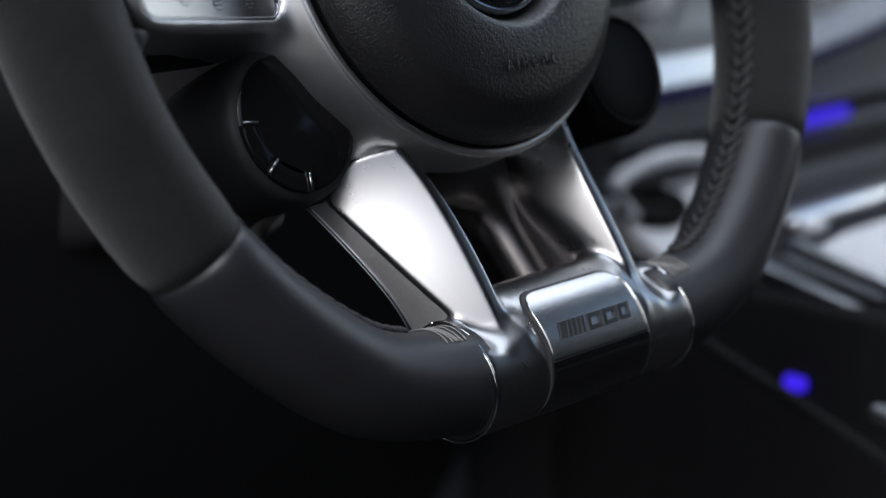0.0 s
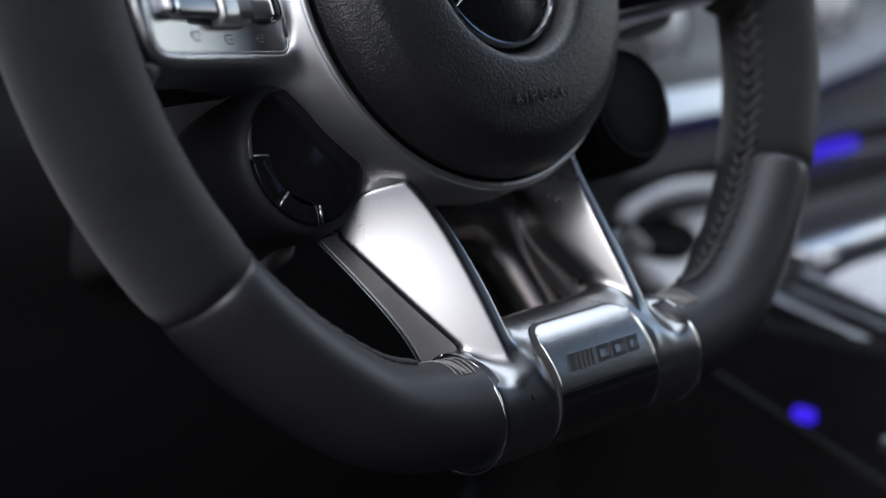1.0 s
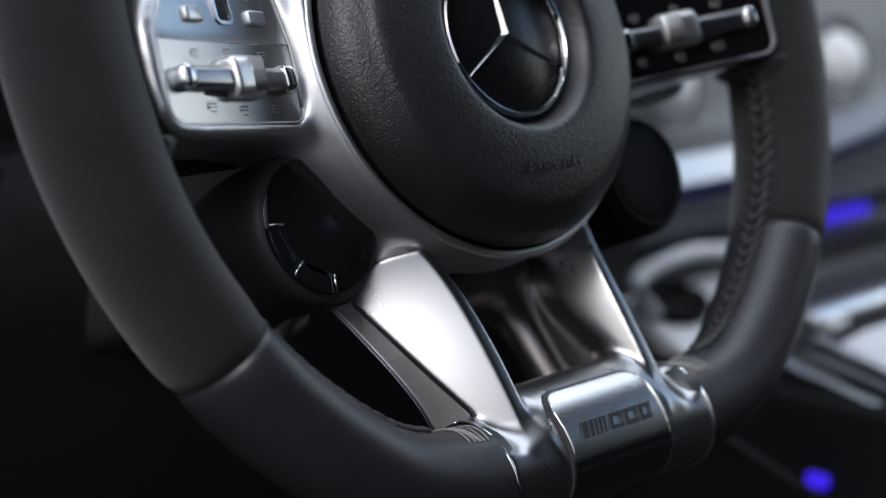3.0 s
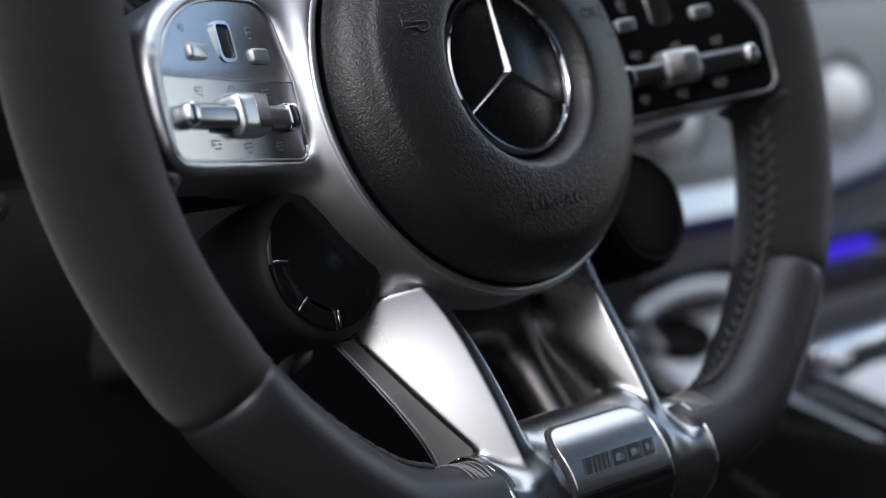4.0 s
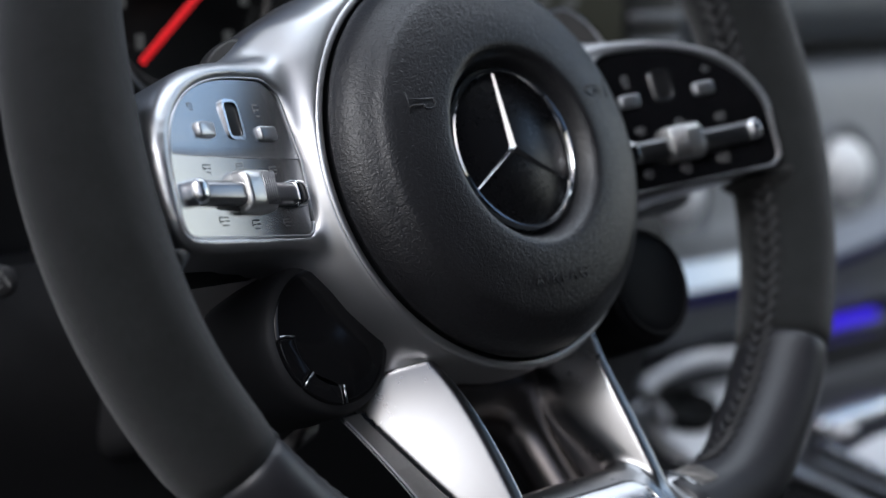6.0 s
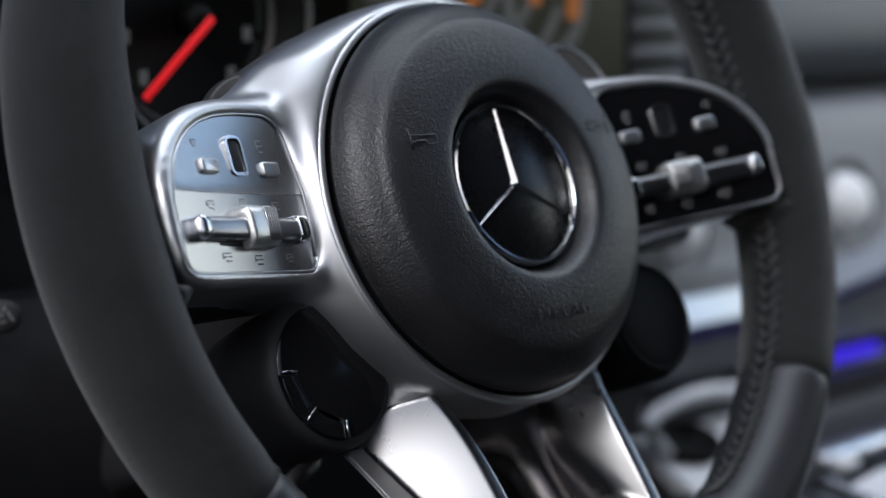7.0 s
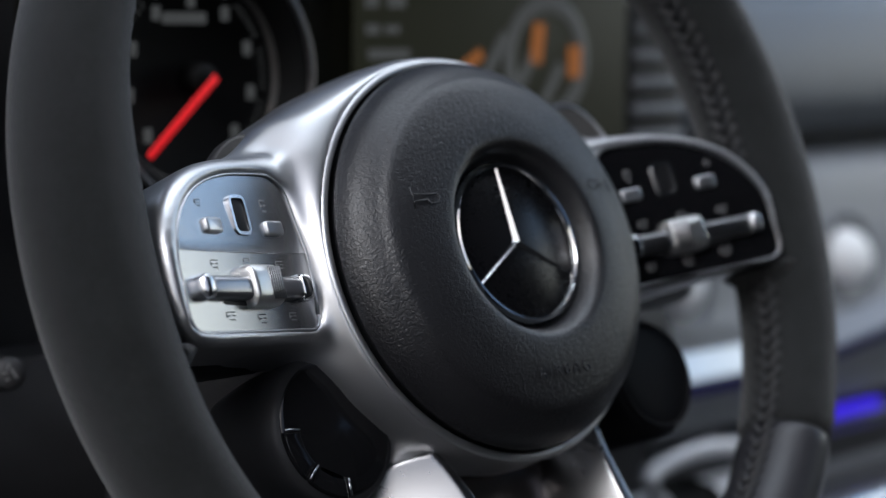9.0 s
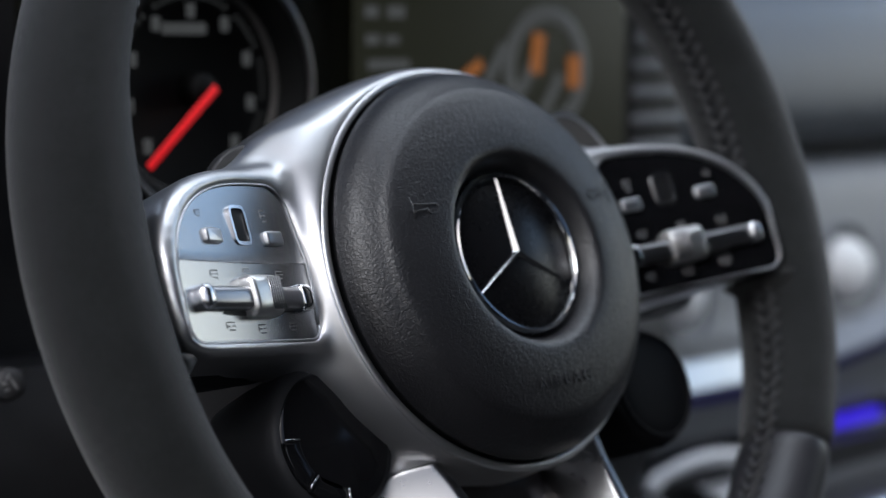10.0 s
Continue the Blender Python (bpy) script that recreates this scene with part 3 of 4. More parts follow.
def curved_sheet(name, v0, v1, half, lift, rows=26, cols=13):
    """A piece of the collar's skin with thickness, from v0 to v1 millimetres down."""
    verts, faces = [], []
    for i in range(rows):
        u = i / (rows - 1)
        v = v0 + (v1 - v0) * u * (0.5 + 0.5 * u)
        y, z = plate_curve(-128.2 - v, lift)
        verts += [(half(v) * (2 * j / (cols - 1) - 1), y, z) for j in range(cols)]
    for i in range(rows - 1):
        faces += [(i * cols + j, i * cols + j + 1, (i + 1) * cols + j + 1, (i + 1) * cols + j) for j in range(cols - 1)]
    base = len(verts)
    verts += [(x, y, z - 1.4) for x, y, z in verts]
    faces += [tuple(base + k for k in reversed(f)) for f in faces]
    edge = list(range(cols)) + [i * cols + cols - 1 for i in range(1, rows)] + [(rows - 1) * cols + j for j in range(cols - 2, -1, -1)] + [i * cols for i in range(rows - 2, 0, -1)]
    n = len(edge)
    faces += [(edge[k], edge[(k + 1) % n], base + edge[(k + 1) % n], base + edge[k]) for k in range(n)]
    return crisp(mesh(name, verts, faces), 30)


badge = part("badge_plate", curved_sheet("badge_plate", 0.0, 24.2, plate_half, 0.9), POLISHED, wheel, "polished silver badge plate")
part("lower_plate", curved_sheet("lower_plate", 25.2, 41.2, lambda v: 26.3, 0.7), PIANO, wheel, "gloss black lower half of the badge plate")
part("plate_groove", curved_sheet("plate_groove", -0.9, 41.4, lambda v: plate_half(v + 0.9) + 0.9, 0.25), PLASTIC, wheel, "black seam round the badge plate")
for e in (-1, 1):
    run = [(e * (plate_half(v) - 0.1), *plate_curve(-128.2 - v, 1.15)) for v in (3.0 + 1.0 * i for i in range(21))]
    part("plate_edge", tube("plate_edge", run, 0.35, 6), CHROME, badge)
    run = [(e * 27.2, *plate_curve(-128.2 - v, 0.3)) for v in (10 + 1.6 * i for i in range(20))]
    if e > 0:
        part("plate_edge", tube("plate_edge", run, 0.4, 6), CHROME, badge)


def plate_place(x, v, lift=0.45):
    """A point of the plate's upper face: v millimetres down from its top edge."""
    y, z = plate_curve(-128.2 - v, 0.9)
    return (x, y, z + lift)


def bar_on_plate(name, x0, x1, v0, v1, slant, wall=0.0):
    """A slanted bar, sunk in a pressed line; with a wall it is an open frame."""
    o = [(x0, v0), (x1, v0), (x1 - slant, v1), (x0 - slant, v1)]
    if not wall:
        top = [plate_place(x, v, 0.55) for x, v in o]
        low = [plate_place(x, v, -0.4) for x, v in o]
        return mesh(name, top + low, [(0, 1, 2, 3), (4, 7, 6, 5), (0, 4, 5, 1), (1, 5, 6, 2), (2, 6, 7, 3), (3, 7, 4, 0)], False)
    k = slant / (v1 - v0) * wall
    n = [(x0 + wall - k, v0 + wall), (x1 - wall - k, v0 + wall), (x1 - wall - slant + k, v1 - wall), (x0 + wall - slant + k, v1 - wall)]
    rings = [[plate_place(x, v, h) for x, v in r] for r, h in ((o, -0.4), (o, 0.55), (n, 0.55), (n, -0.4))]
    faces = []
    for a in range(4):
        b = (a + 1) % 4
        faces += [(4 * a + q, 4 * a + (q + 1) % 4, 4 * b + (q + 1) % 4, 4 * b + q) for q in range(4)]
    return mesh(name, sum(rings, []), faces, False)


for x0, x1 in ((-17.4, -14.2), (-13.0, -11.7), (-10.5, -9.2), (-8.0, -6.7), (-5.5, -4.2)):
    part("badge_bar", bar_on_plate("badge_bar", x0, x1, 12.6, 18.4, 2.2), BADGE_DARK, badge)
for x0, x1 in ((-2.2, 5.2), (6.4, 13.8), (15.0, 21.2)):
    part("badge_block", bar_on_plate("badge_block", x0, x1, 12.6, 18.4, 2.2, 1.5), BADGE_DARK, badge)

# left and right switch panels

def on_panel(s, x, y, lift=0.0):
    """Pose on a panel: s is -1 for the left pod; x the distance from the wheel's axis."""
    n = pose(0, 0, 0, 0, -s * math.degrees(math.atan(0.352 + 0.0023 * (x - 123.5))), 0)
    return Matrix.Translation(Vector((s * x, y, panel_z(x) + kink(y, s))) * 0.001) @ n @ Matrix.Translation((0, 0, lift * 0.001))


def kink(y, s):
    """The panel leans back a little, its upper half more; the left one has a lip over its lower half."""
    if y <= 9.6:
        return 0.045 * (y - 9.6)
    return -0.05 * (y - 9.6) + (0.4 * max(0.0, 1 - (y - 9.6) / 4.0) ** 2 if s < 0 else 0.0)


def panel_grid(name, s):
    """The panel's face as rows cut to its outline, with the bend along one row, and a skirt."""
    ys = [-17 + 0.6 * i for i in range(45)] + [9.62 + 0.6 * i for i in range(48)]
    verts, faces, cols = [], [], 24

    def span(y):
        xs = []
        for (x0, y0), (x1, y1) in zip(PANEL_R, PANEL_R[1:] + PANEL_R[:1]):
            if (y0 - y) * (y1 - y) <= 0 and y0 != y1:
                xs.append(x0 + (x1 - x0) * (y - y0) / (y1 - y0))
        return (min(xs), max(xs)) if len(xs) > 1 else None

    rows_ = []
    for y in ys:
        e = span(min(max(y, -16.98), 37.9))
        if e:
            rows_.append(range(len(verts), len(verts) + cols))
            row = [(e[0] + (e[1] - e[0]) * j / (cols - 1), y) for j in range(cols)]
            row = [wider(*p) for p in row] if s > 0 else row
            verts += [(s * x, v, panel_z(x) + kink(v, s)) for x, v in row]
    for a, b in zip(rows_, rows_[1:]):
        faces += [(a[j], a[j + 1], b[j + 1], b[j]) for j in range(cols - 1)]
    edge = list(rows_[0]) + [r[-1] for r in rows_[1:]] + list(reversed(rows_[-1]))[1:] + [r[0] for r in reversed(rows_)][1:-1]
    base = len(verts)
    verts += [(verts[i][0], verts[i][1], verts[i][2] - 3) for i in edge]
    n = len(edge)
    faces += [(edge[i], edge[(i + 1) % n], base + (i + 1) % n, base + i) for i in range(n)]
    faces.append(tuple(base + i for i in range(n)))
    return crisp(mesh(name, verts, faces), 4)


def button(name, w, h, d=2.2):
    return prism(name, rounded([(-w / 2, -h / 2), (w / 2, -h / 2), (w / 2, h / 2), (-w / 2, h / 2)], 1.4, 4), -0.5, d, 0.9, 3)


def ring_plate(name, w, h, t, depth):
    """An open frame."""
    o = rounded([(-w / 2, -h / 2), (w / 2, -h / 2), (w / 2, h / 2), (-w / 2, h / 2)], w * 0.32, 5)
    i = rounded([(-w / 2 + t, -h / 2 + t), (w / 2 - t, -h / 2 + t), (w / 2 - t, h / 2 - t), (-w / 2 + t, h / 2 - t)], w * 0.2, 5)
    n = len(o)
    verts = [(*p, -0.3) for p in o] + [(*p, depth) for p in o] + [(*p, depth) for p in i] + [(*p, -0.3) for p in i]
    faces = []
    for k in range(3):
        faces += [(k * n + j, k * n + (j + 1) % n, (k + 1) * n + (j + 1) % n, (k + 1) * n + j) for j in range(n)]
    return crisp(mesh(name, verts, faces), 40)


def roller(name, length, r, tall=1.0, round_end=0.8):
    """A blocky barrel on its side."""
    n = 36
    prof = []
    for k in range(n):
        t = 2 * math.pi * k / n
        c, q = math.cos(t), math.sin(t)
        f = r / (abs(c) ** 3.4 + abs(q) ** 3.4) ** (1 / 3.4)
        prof.append((f * c * tall, f * q))
    c = min(round_end, length / 2)
    ends = [(c * (1 - math.cos(q)), math.sin(q)) for q in (math.pi / 2 * i / 5 for i in range(6))]
    xs = [(-length / 2 + d, 1 - (1 - k) * min(1.0, 1.6 * c / r)) for d, k in ends]
    xs += [(-x, k) for x, k in reversed(xs)]
    path = [((x, 0, 0), (0, 1, 0), (0, 0, 1)) for x, k in xs]
    secs = [[(a * k, b * k) for a, b in prof] for x, k in xs]
    return crisp(sweep(name, path, secs), 40)


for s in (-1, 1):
    # both panels match; the left one's bright reflections are put into its colour
    panel = part("switch_panel", panel_grid("switch_panel", s), LIT_PANEL if s < 0 else PIANO, wheel, "switch panel, bright reflections put into its satin pewter colour" if s < 0 else "gloss black switch panel")
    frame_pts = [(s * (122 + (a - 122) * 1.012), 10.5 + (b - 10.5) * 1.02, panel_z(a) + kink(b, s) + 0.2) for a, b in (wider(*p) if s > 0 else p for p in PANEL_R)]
    # the right edge's dark reflections are put into its darker chrome
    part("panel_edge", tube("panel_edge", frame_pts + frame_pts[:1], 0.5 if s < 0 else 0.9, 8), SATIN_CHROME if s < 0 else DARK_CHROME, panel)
    for x, y in ((133.0, 18.6), (97.5, 18.6)):
        part("button", button("button", 9.6, 5.2, 1.7), SATIN_CHROME, panel, "silver rocker button", m=on_panel(s, x, y))
    touch = part("touch_pad", button("touch_pad", 8.4, 12.6, 0.3), SOFT_BLACK, panel, "gloss black touch pad", m=on_panel(s, 115, 23.0))
    part("touch_frame", ring_plate("touch_frame", 10.0, 14.2, 1.2, 0.9), RAIL, panel, "chrome frame", m=on_panel(s, 115, 23.0))
    # a bar in a dark slot, with a blocky ribbed roller on it
    part("bar_slot", button("bar_slot", 66, 11.5, 0.25), PLASTIC, panel, "dark slot", m=on_panel(s, 119.5, -3.0, -0.1))
    bar = part("rocker_bar", roller("rocker_bar", 58, 3.6, 1.1), DARK_CHROME, panel, "silver rocker bar", m=on_panel(s, 120, -3.0, 0.6))
    drum = part("roller", roller("roller", 17, 5.6, 1.3, 1.4), DRUM, panel, "ribbed silver roller", m=on_panel(s, 116, -2.4, 0.6))
    for k in range(6):
        part("rib", block("rib", (0.7, 11.4, 0.7), 0.2, 1, (-s * (0.6 + 1.35 * k), 0, 5.6)), DARK_CHROME, drum)
    part("bar_end", roller("bar_end", 7, 4.3, 1.0, 2.4), RAIL, panel, "bright bar end", m=on_panel(s, 148.5, -3.0, 0.8))
    part("bar_end", roller("bar_end", 6, 4.0, 1.2, 1.0), CHROME, panel, "bright bar end", m=on_panel(s, 90.5, -3.0, 0.4))
    # small symbols: clusters of short strokes
    for x, y, w, h in ((134, -12, 7, 3.2), (116, -13, 6, 3.6), (98, -12.5, 5, 3), (137, 5.4, 6, 3), (118, 6.6, 5, 2.4), (99, 5.6, 5.5, 3), (99, 27.0, 4, 5), (137, 26.5, 4, 2.6)):
        for u, v, a, b in ((0, 0.5, 0.9, 0.16), (-0.28, 0, 0.3, 0.16), (0.25, 0.05, 0.42, 0.14), (0, -0.5, 0.7, 0.16), (-0.5, 0.1, 0.1, 0.8)):
            part("switch_mark", block("switch_mark", (0.8 * w * a, 0.8 * h * b, 0.14), 0), INK, panel, m=on_panel(s, x + s * u * w * 0.8, y + v * h * 0.8, 0.05))

# rotary knob and button pod under the side spokes, paddles behind
KNOB = [(0, 13), (15, 13), (20.5, 11.5), (23, 7.5), (23.2, -4), (22.6, -20), (21, -34), (0, -34)]
def knob_mesh(name):
    return lathe(name, KNOB[:1] + smooth_profile(KNOB[1:-1], 4) + KNOB[-1:], 64)


rotary = part("rotary_switch", knob_mesh("rotary_switch"), SOFT_BLACK, wheel, "round black rotary switch", m=pose(0.0935, -0.055, -0.052) @ Matrix.Diagonal((1.08, 1.08, 1, 1)))
part("switch_ring", lathe("switch_ring", [(19.0, 12.2), (20.2, 13.0), (21.2, 11.8), (20.2, 11.0)], 64, True), SOFT_BLACK, rotary)
keys_pod = part("button_pod", knob_mesh("button_pod"), PLASTIC, wheel, "round black pod with two curved keys", m=pose(-0.082, -0.0515, -0.052) @ Matrix.Diagonal((1.2, 1.2, 1, 1)))
part("pod_face", lathe("pod_face", [(0, 13.6), (12, 13.5), (19, 12.6), (21, 11), (21, 9)], 64), GLOSS, keys_pod, "gloss black face")


def arc_key(name, a0, a1, r0, r1, z):
    """A curved key raised from the pod's face."""
    n = 14
    out = [(r1 * math.cos(radians(a0 + (a1 - a0) * i / n)), r1 * math.sin(radians(a0 + (a1 - a0) * i / n))) for i in range(n + 1)]
    out += [(r0 * math.cos(radians(a1 + (a0 - a1) * i / n)), r0 * math.sin(radians(a1 + (a0 - a1) * i / n))) for i in range(n + 1)]
    return prism(name, out, z, z + 2.2, 0.8, 3)


for a0, a1 in ((176, 218), (221, 262)):
    part("curved_key", arc_key("curved_key", a0, a1, 14.6, 20.6, 11.6), GLOSS, keys_pod, "gloss black curved key")
for a0 in (174.5, 219.5, 263.5):
    p, q = (Vector((r * math.cos(radians(a0)), r * math.sin(radians(a0)), 13.9)) for r in (15.0, 20.2))
    part("key_edge", tube("key_edge", [p, (p + q) / 2, q], 0.45, 6), CHROME, keys_pod)


PADDLE = [(60, -4), (109, -10), (116, 20), (115, 46), (107, 59), (93, 66), (79, 62), (68, 40)]


def paddle(name, s):
    o = [(s * a, b) for a, b in PADDLE]
    return prism(name, rounded(o, 10), -2, 2.5, 1.6, 3)


for s in (-1, 1):
    pd = part("shift_paddle", paddle("shift_paddle", s), DARK_TRIM, wheel, "dark shift paddle with a bright edge", m=pose(0, 0, -0.047) if s > 0 else pose(0.007, -0.006, -0.047))
    edge = [(s * a, b, 2.2) for a, b in rounded(PADDLE, 10)]
    if s > 0:
        part("paddle_edge", tube("paddle_edge", edge + edge[:1], 0.9, 8), SATIN_CHROME, pd)

part("column_boss", lathe("column_boss", [(0, -70), (62, -70), (66, -84), (66, -140), (58, -160), (0, -160)], 64), PLASTIC, wheel)


def knuckle(x, y, z):
    """A broad rounded web under the hub."""
    lump = (np.sqrt((x / 36) ** 2 + ((y + 80) / 15) ** 2 + ((z + 66) / 13) ** 2) - 1) * 13
    t = np.clip((-84 - y) / 60, 0, 1)
    arm = np.sqrt((x - 22 - 8 * t) ** 2 + (y + 84 + 60 * t) ** 2 + (z + 69 - 16 * t) ** 2) - 11
    return smin(lump, arm, 14)


part("inner_knuckle", nets("inner_knuckle", knuckle, (-40, -160, -90), (48, -62, -40), 1.5), KNUCKLE, wheel, "dark metal core between the lower spokes")

# ---- steering column and stalks ----
column = thing("steering_column", "black plastic steering column shroud behind the wheel", "steering column", WHEEL)
part("adjusting_lever", tube("adjusting_lever", [(-66, -83, -98), (-58, -80.5, -100), (-48, -78, -104), (-30, -70, -120), (-18, -55, -165)], 3.2, 12), DARK_TRIM, column, "grey adjusting lever under the column")
shroud = [((0, -18, -158 - 30 * i), (1, 0, 0), (0, 1, 0)) for i in range(5)]
part("shroud", sweep("shroud", shroud, [rounded([(-55, -48), (55, -48), (52, 44), (-52, 44)], 22, 6)] * 5), PLASTIC, column)
part("stalk", tube("stalk", [(50, 8, -172), (90, 10, -165), (130, 14, -150), (160, 18, -138)], 7, 12), PLASTIC, column, "black column stalk")
part("stalk_ring", tube("stalk_ring", [(136, 14.8, -147.5), (142, 15.6, -145)], 7.4, 16), SATIN_CHROME, column)

# ---- cabin ----
def slab(name, x0, x1, y0, y1, z0, z1, mat, bevel=8, label="", category="", kind="structure", parent=None):
    """A block between those planes, in metres."""
    c = ((x0 + x1) / 2, (y0 + y1) / 2, (z0 + z1) / 2)
    me = block(name, ((x1 - x0) * 1000, (y1 - y0) * 1000, (z1 - z0) * 1000), bevel, 3)
    return tagged(part(name, me, mat, parent, m=Matrix.Translation(c)), label, category, "", kind)


def rail(name, pts, section, mat, parent=None, label=""):
    """A section (y, z offsets) run through points in metres."""
    pts = [Vector(p) * 1000 for p in pts]
    path = []
    for i, p in enumerate(pts):
        d = (pts[min(i + 1, len(pts) - 1)] - pts[max(i - 1, 0)]).normalized()
        u = Vector((0, 0, 1)).cross(d).normalized()
        path.append((p, u, d.cross(u)))
    return part(name, crisp(sweep(name, path, [section] * len(path)), 40), mat, parent, label)


# ground outside and the body shell round the cabin
ground = part("ground", mesh("ground", [(-60, -60, 0), (60, -60, 0), (60, 60, 0), (-60, 60, 0)], [(0, 1, 2, 3)], False, 1.0), GROUND, None, m=Matrix.Translation((0, 0, -0.32)))
tagged(ground, "dark smooth floor outside the open door", "ground", "", "structure")
slab("floor", -0.44, 1.26, -1.25, 1.05, -0.06, 0.0, CARPET, 10, "black carpeted cabin floor", "floor")
slab("ceiling", -0.20, 1.02, -1.25, -0.12, 1.19, 1.23, CARPET, 10, "dark headliner behind the open roof panel", "ceiling")
slab("roof_rail", -0.26, -0.202, -1.25, 0.25, 1.19, 1.23, DASH_DARK, 10, "dark roof rail", "roof rail")
slab("roof_rail", 1.022, 1.10, -1.25, 0.25, 1.19, 1.23, DASH_DARK, 10, "dark roof rail", "roof rail")
slab("roof_header", -0.26, 1.10, 0.25, 0.33, 1.17, 1.21, DASH_DARK, 10, "dark windscreen header", "roof rail")
slab("wall_rear", -0.44, 1.26, -1.30, -1.25, -0.06, 1.23, CARPET, 5, "dark rear bulkhead", "wall")
slab("wall_right", 1.21, 1.26, -1.25, 1.05, 0.0, 0.60, DASH_DARK, 10, "dark padded passenger door", "door panel")
slab("wall_right_rear", 1.21, 1.26, -1.25, -0.70, 0.60, 1.19, CARPET, 5, "dark rear side trim", "wall")
slab("wall_left_rear", -0.44, -0.40, -1.25, -0.86, 0.0, 1.19, CARPET, 5, "dark door pillar", "wall")
slab("wall_left_front", -0.44, -0.40, 0.34, 1.05, 0.0, 0.74, CARPET, 5, "dark door jamb beside the dashboard", "wall")
slab("wall_front", -0.44, 1.26, 1.05, 1.10, -0.06, 0.72, CARPET, 5, "dark firewall under the windscreen", "wall")
# added and unseen: cuts off the low sky beyond the open door
slab("low_sky_block", -3.2, -3.0, -8.0, 8.0, -0.32, 0.85, GROUND, 20, "unseen low dark wall added to block the low sky", "wall")
slab("door_sill", -0.46, -0.40, -0.85, 0.34, 0.0, 0.07, PLASTIC, 8, "black door sill", "sill")

# the driver's door stands open, hinged at the jamb
door = thing("door_1", "open driver's door with dark padded inner panel", "door", pose(-0.46, 0.40, 0.0, 0, 0, 158))
slab("door_panel", 0.0, 0.98, -0.04, 0.05, -0.12, 0.60, CARPET, 20, parent=door, kind="")
slab("armrest", 0.25, 0.85, 0.05, 0.11, 0.30, 0.36, PLASTIC, 15, parent=door, kind="")
slab("door_capping", 0.0, 0.98, -0.03, 0.04, 0.602, 0.63, PLASTIC, 8, parent=door, kind="")
tagged(door, kind="structure")

# ---- dashboard ----
dash = thing("dashboard", "grey leather dashboard with aluminium trim strip and blue ambient light", "dashboard", Matrix.Identity(4))


def dash_roll(name, x0, x1, profile, mat, label="", bend=0.0):
    """A profile of (y, z) in millimetres run across the car."""
    n = 24
    path = []
    for i in range(n + 1):
        x = x0 + (x1 - x0) * i / n
        path.append(((x, bend * (i / n) ** 2, 0), (0, 1, 0), (0, 0, 1)))
    return part(name, crisp(sweep(name, path, [profile] * (n + 1)), 40), mat, dash, label)


top_pad = smooth_profile([(330, 618), (302, 628), (292, 650), (300, 690), (330, 722), (420, 745), (700, 740), (1040, 716)], 5) + [(1040, 640), (330, 616)]
dash_roll("top_pad", 330, 1205, top_pad, DASH_DARK, "anthracite padded dashboard top")
mid = smooth_profile([(330, 612), (300, 600), (285, 560), (275, 520), (268, 505)], 5) + [(268, 440), (290, 425), (420, 425), (420, 612)]
dash_roll("mid_panel", 330, 1205, mid, DASH_GREY, "silver grey leather dashboard face")
low = smooth_profile([(285, 424), (262, 418), (250, 400), (262, 330), (330, 200), (420, 60)], 5) + [(460, 60), (460, 424)]
dash_roll("lower_panel", 375, 1205, low, DASH_GREY, "silver grey leather lower dashboard")
# lower driver side, black
drv = smooth_profile([(200, 560), (190, 520), (200, 470), (240, 380), (320, 250), (420, 60)], 5) + [(460, 60), (460, 560)]
dash_roll("knee_panel", -395, 330, drv, PLASTIC, "black knee panel under the column")

strip = [(12, 8), (2, 9), (-9, -6), (-8, -9), (12, -9)]
rail("trim_strip", [(0.20 + 0.05 * i, 0.262, 0.4825) for i in range(8)], strip, ALU, dash, "brushed aluminium trim strip")
# strip runs on here; its dimmer reflections are put into a blue grey colour
rail("trim_strip_dim_end", [(0.552 + 0.05 * i, 0.262, 0.483 + 0.00375 * i + 0.00075 * i * i) for i in range(14)], strip, DIM_STRIP, dash, "rising right end of the trim strip, its dimmer look put into blue grey")
rail("strip_shadow_gap", [(0.20 + 0.05 * i, 0.266, 0.469 + 0.00375 * max(0, i - 7) + 0.00075 * max(0, i - 7) ** 2) for i in range(21)], [(-4, -5), (4, -5), (4, 5), (-4, 5)], DEEP_BLUE, dash, "dim blue light gap")
rail("ambient_light", [(0.585 + 0.02 * i, 0.262, 0.431) for i in range(5)], [(-3, -3.2), (3, -3.2), (3, 3.2), (-3, 3.2)], BLUE, dash, "blue ambient light strip")
rail("light_recess", [(0.33 + 0.05 * i, 0.258, 0.412) for i in range(17)], [(-8, -9), (8, -9), (8, 9), (-8, 9)], PLASTIC, dash, "black recess")


def round_vent(name, x, z, r=0.034):
    """A round air vent with a bright bezel and vanes."""
    v = part(name, lathe(name, [(r * 1000 - 4, 2), (r * 1000 - 2.5, 5), (r * 1000, 4), (r * 1000 + 1, 0), (r * 1000 - 2, -14), (r * 1000 - 5, -14)], 48, True), DASH_GREY, dash, "round chrome-ringed air vent", m=pose(x, 0.278, z, 78, 0, 0))
    part("vent_core", lathe("vent_core", [(0, 16), (9, 15), (17, 11), (22, 4), (23, -4), (0, -4)], 40), VENT_SILVER, v, "domed satin vent core")
    for k in range(8):
        part("vane", block("vane", (7, 1.6, 8), 0.4, 1, (r * 1000 - 9, 0, -4)), PLASTIC, v, m=pose(0, 0, 0, 0, 0, 45 * k))
    return v


for x in (0.645, 0.45):
    round_vent("air_vent", x, 0.534)

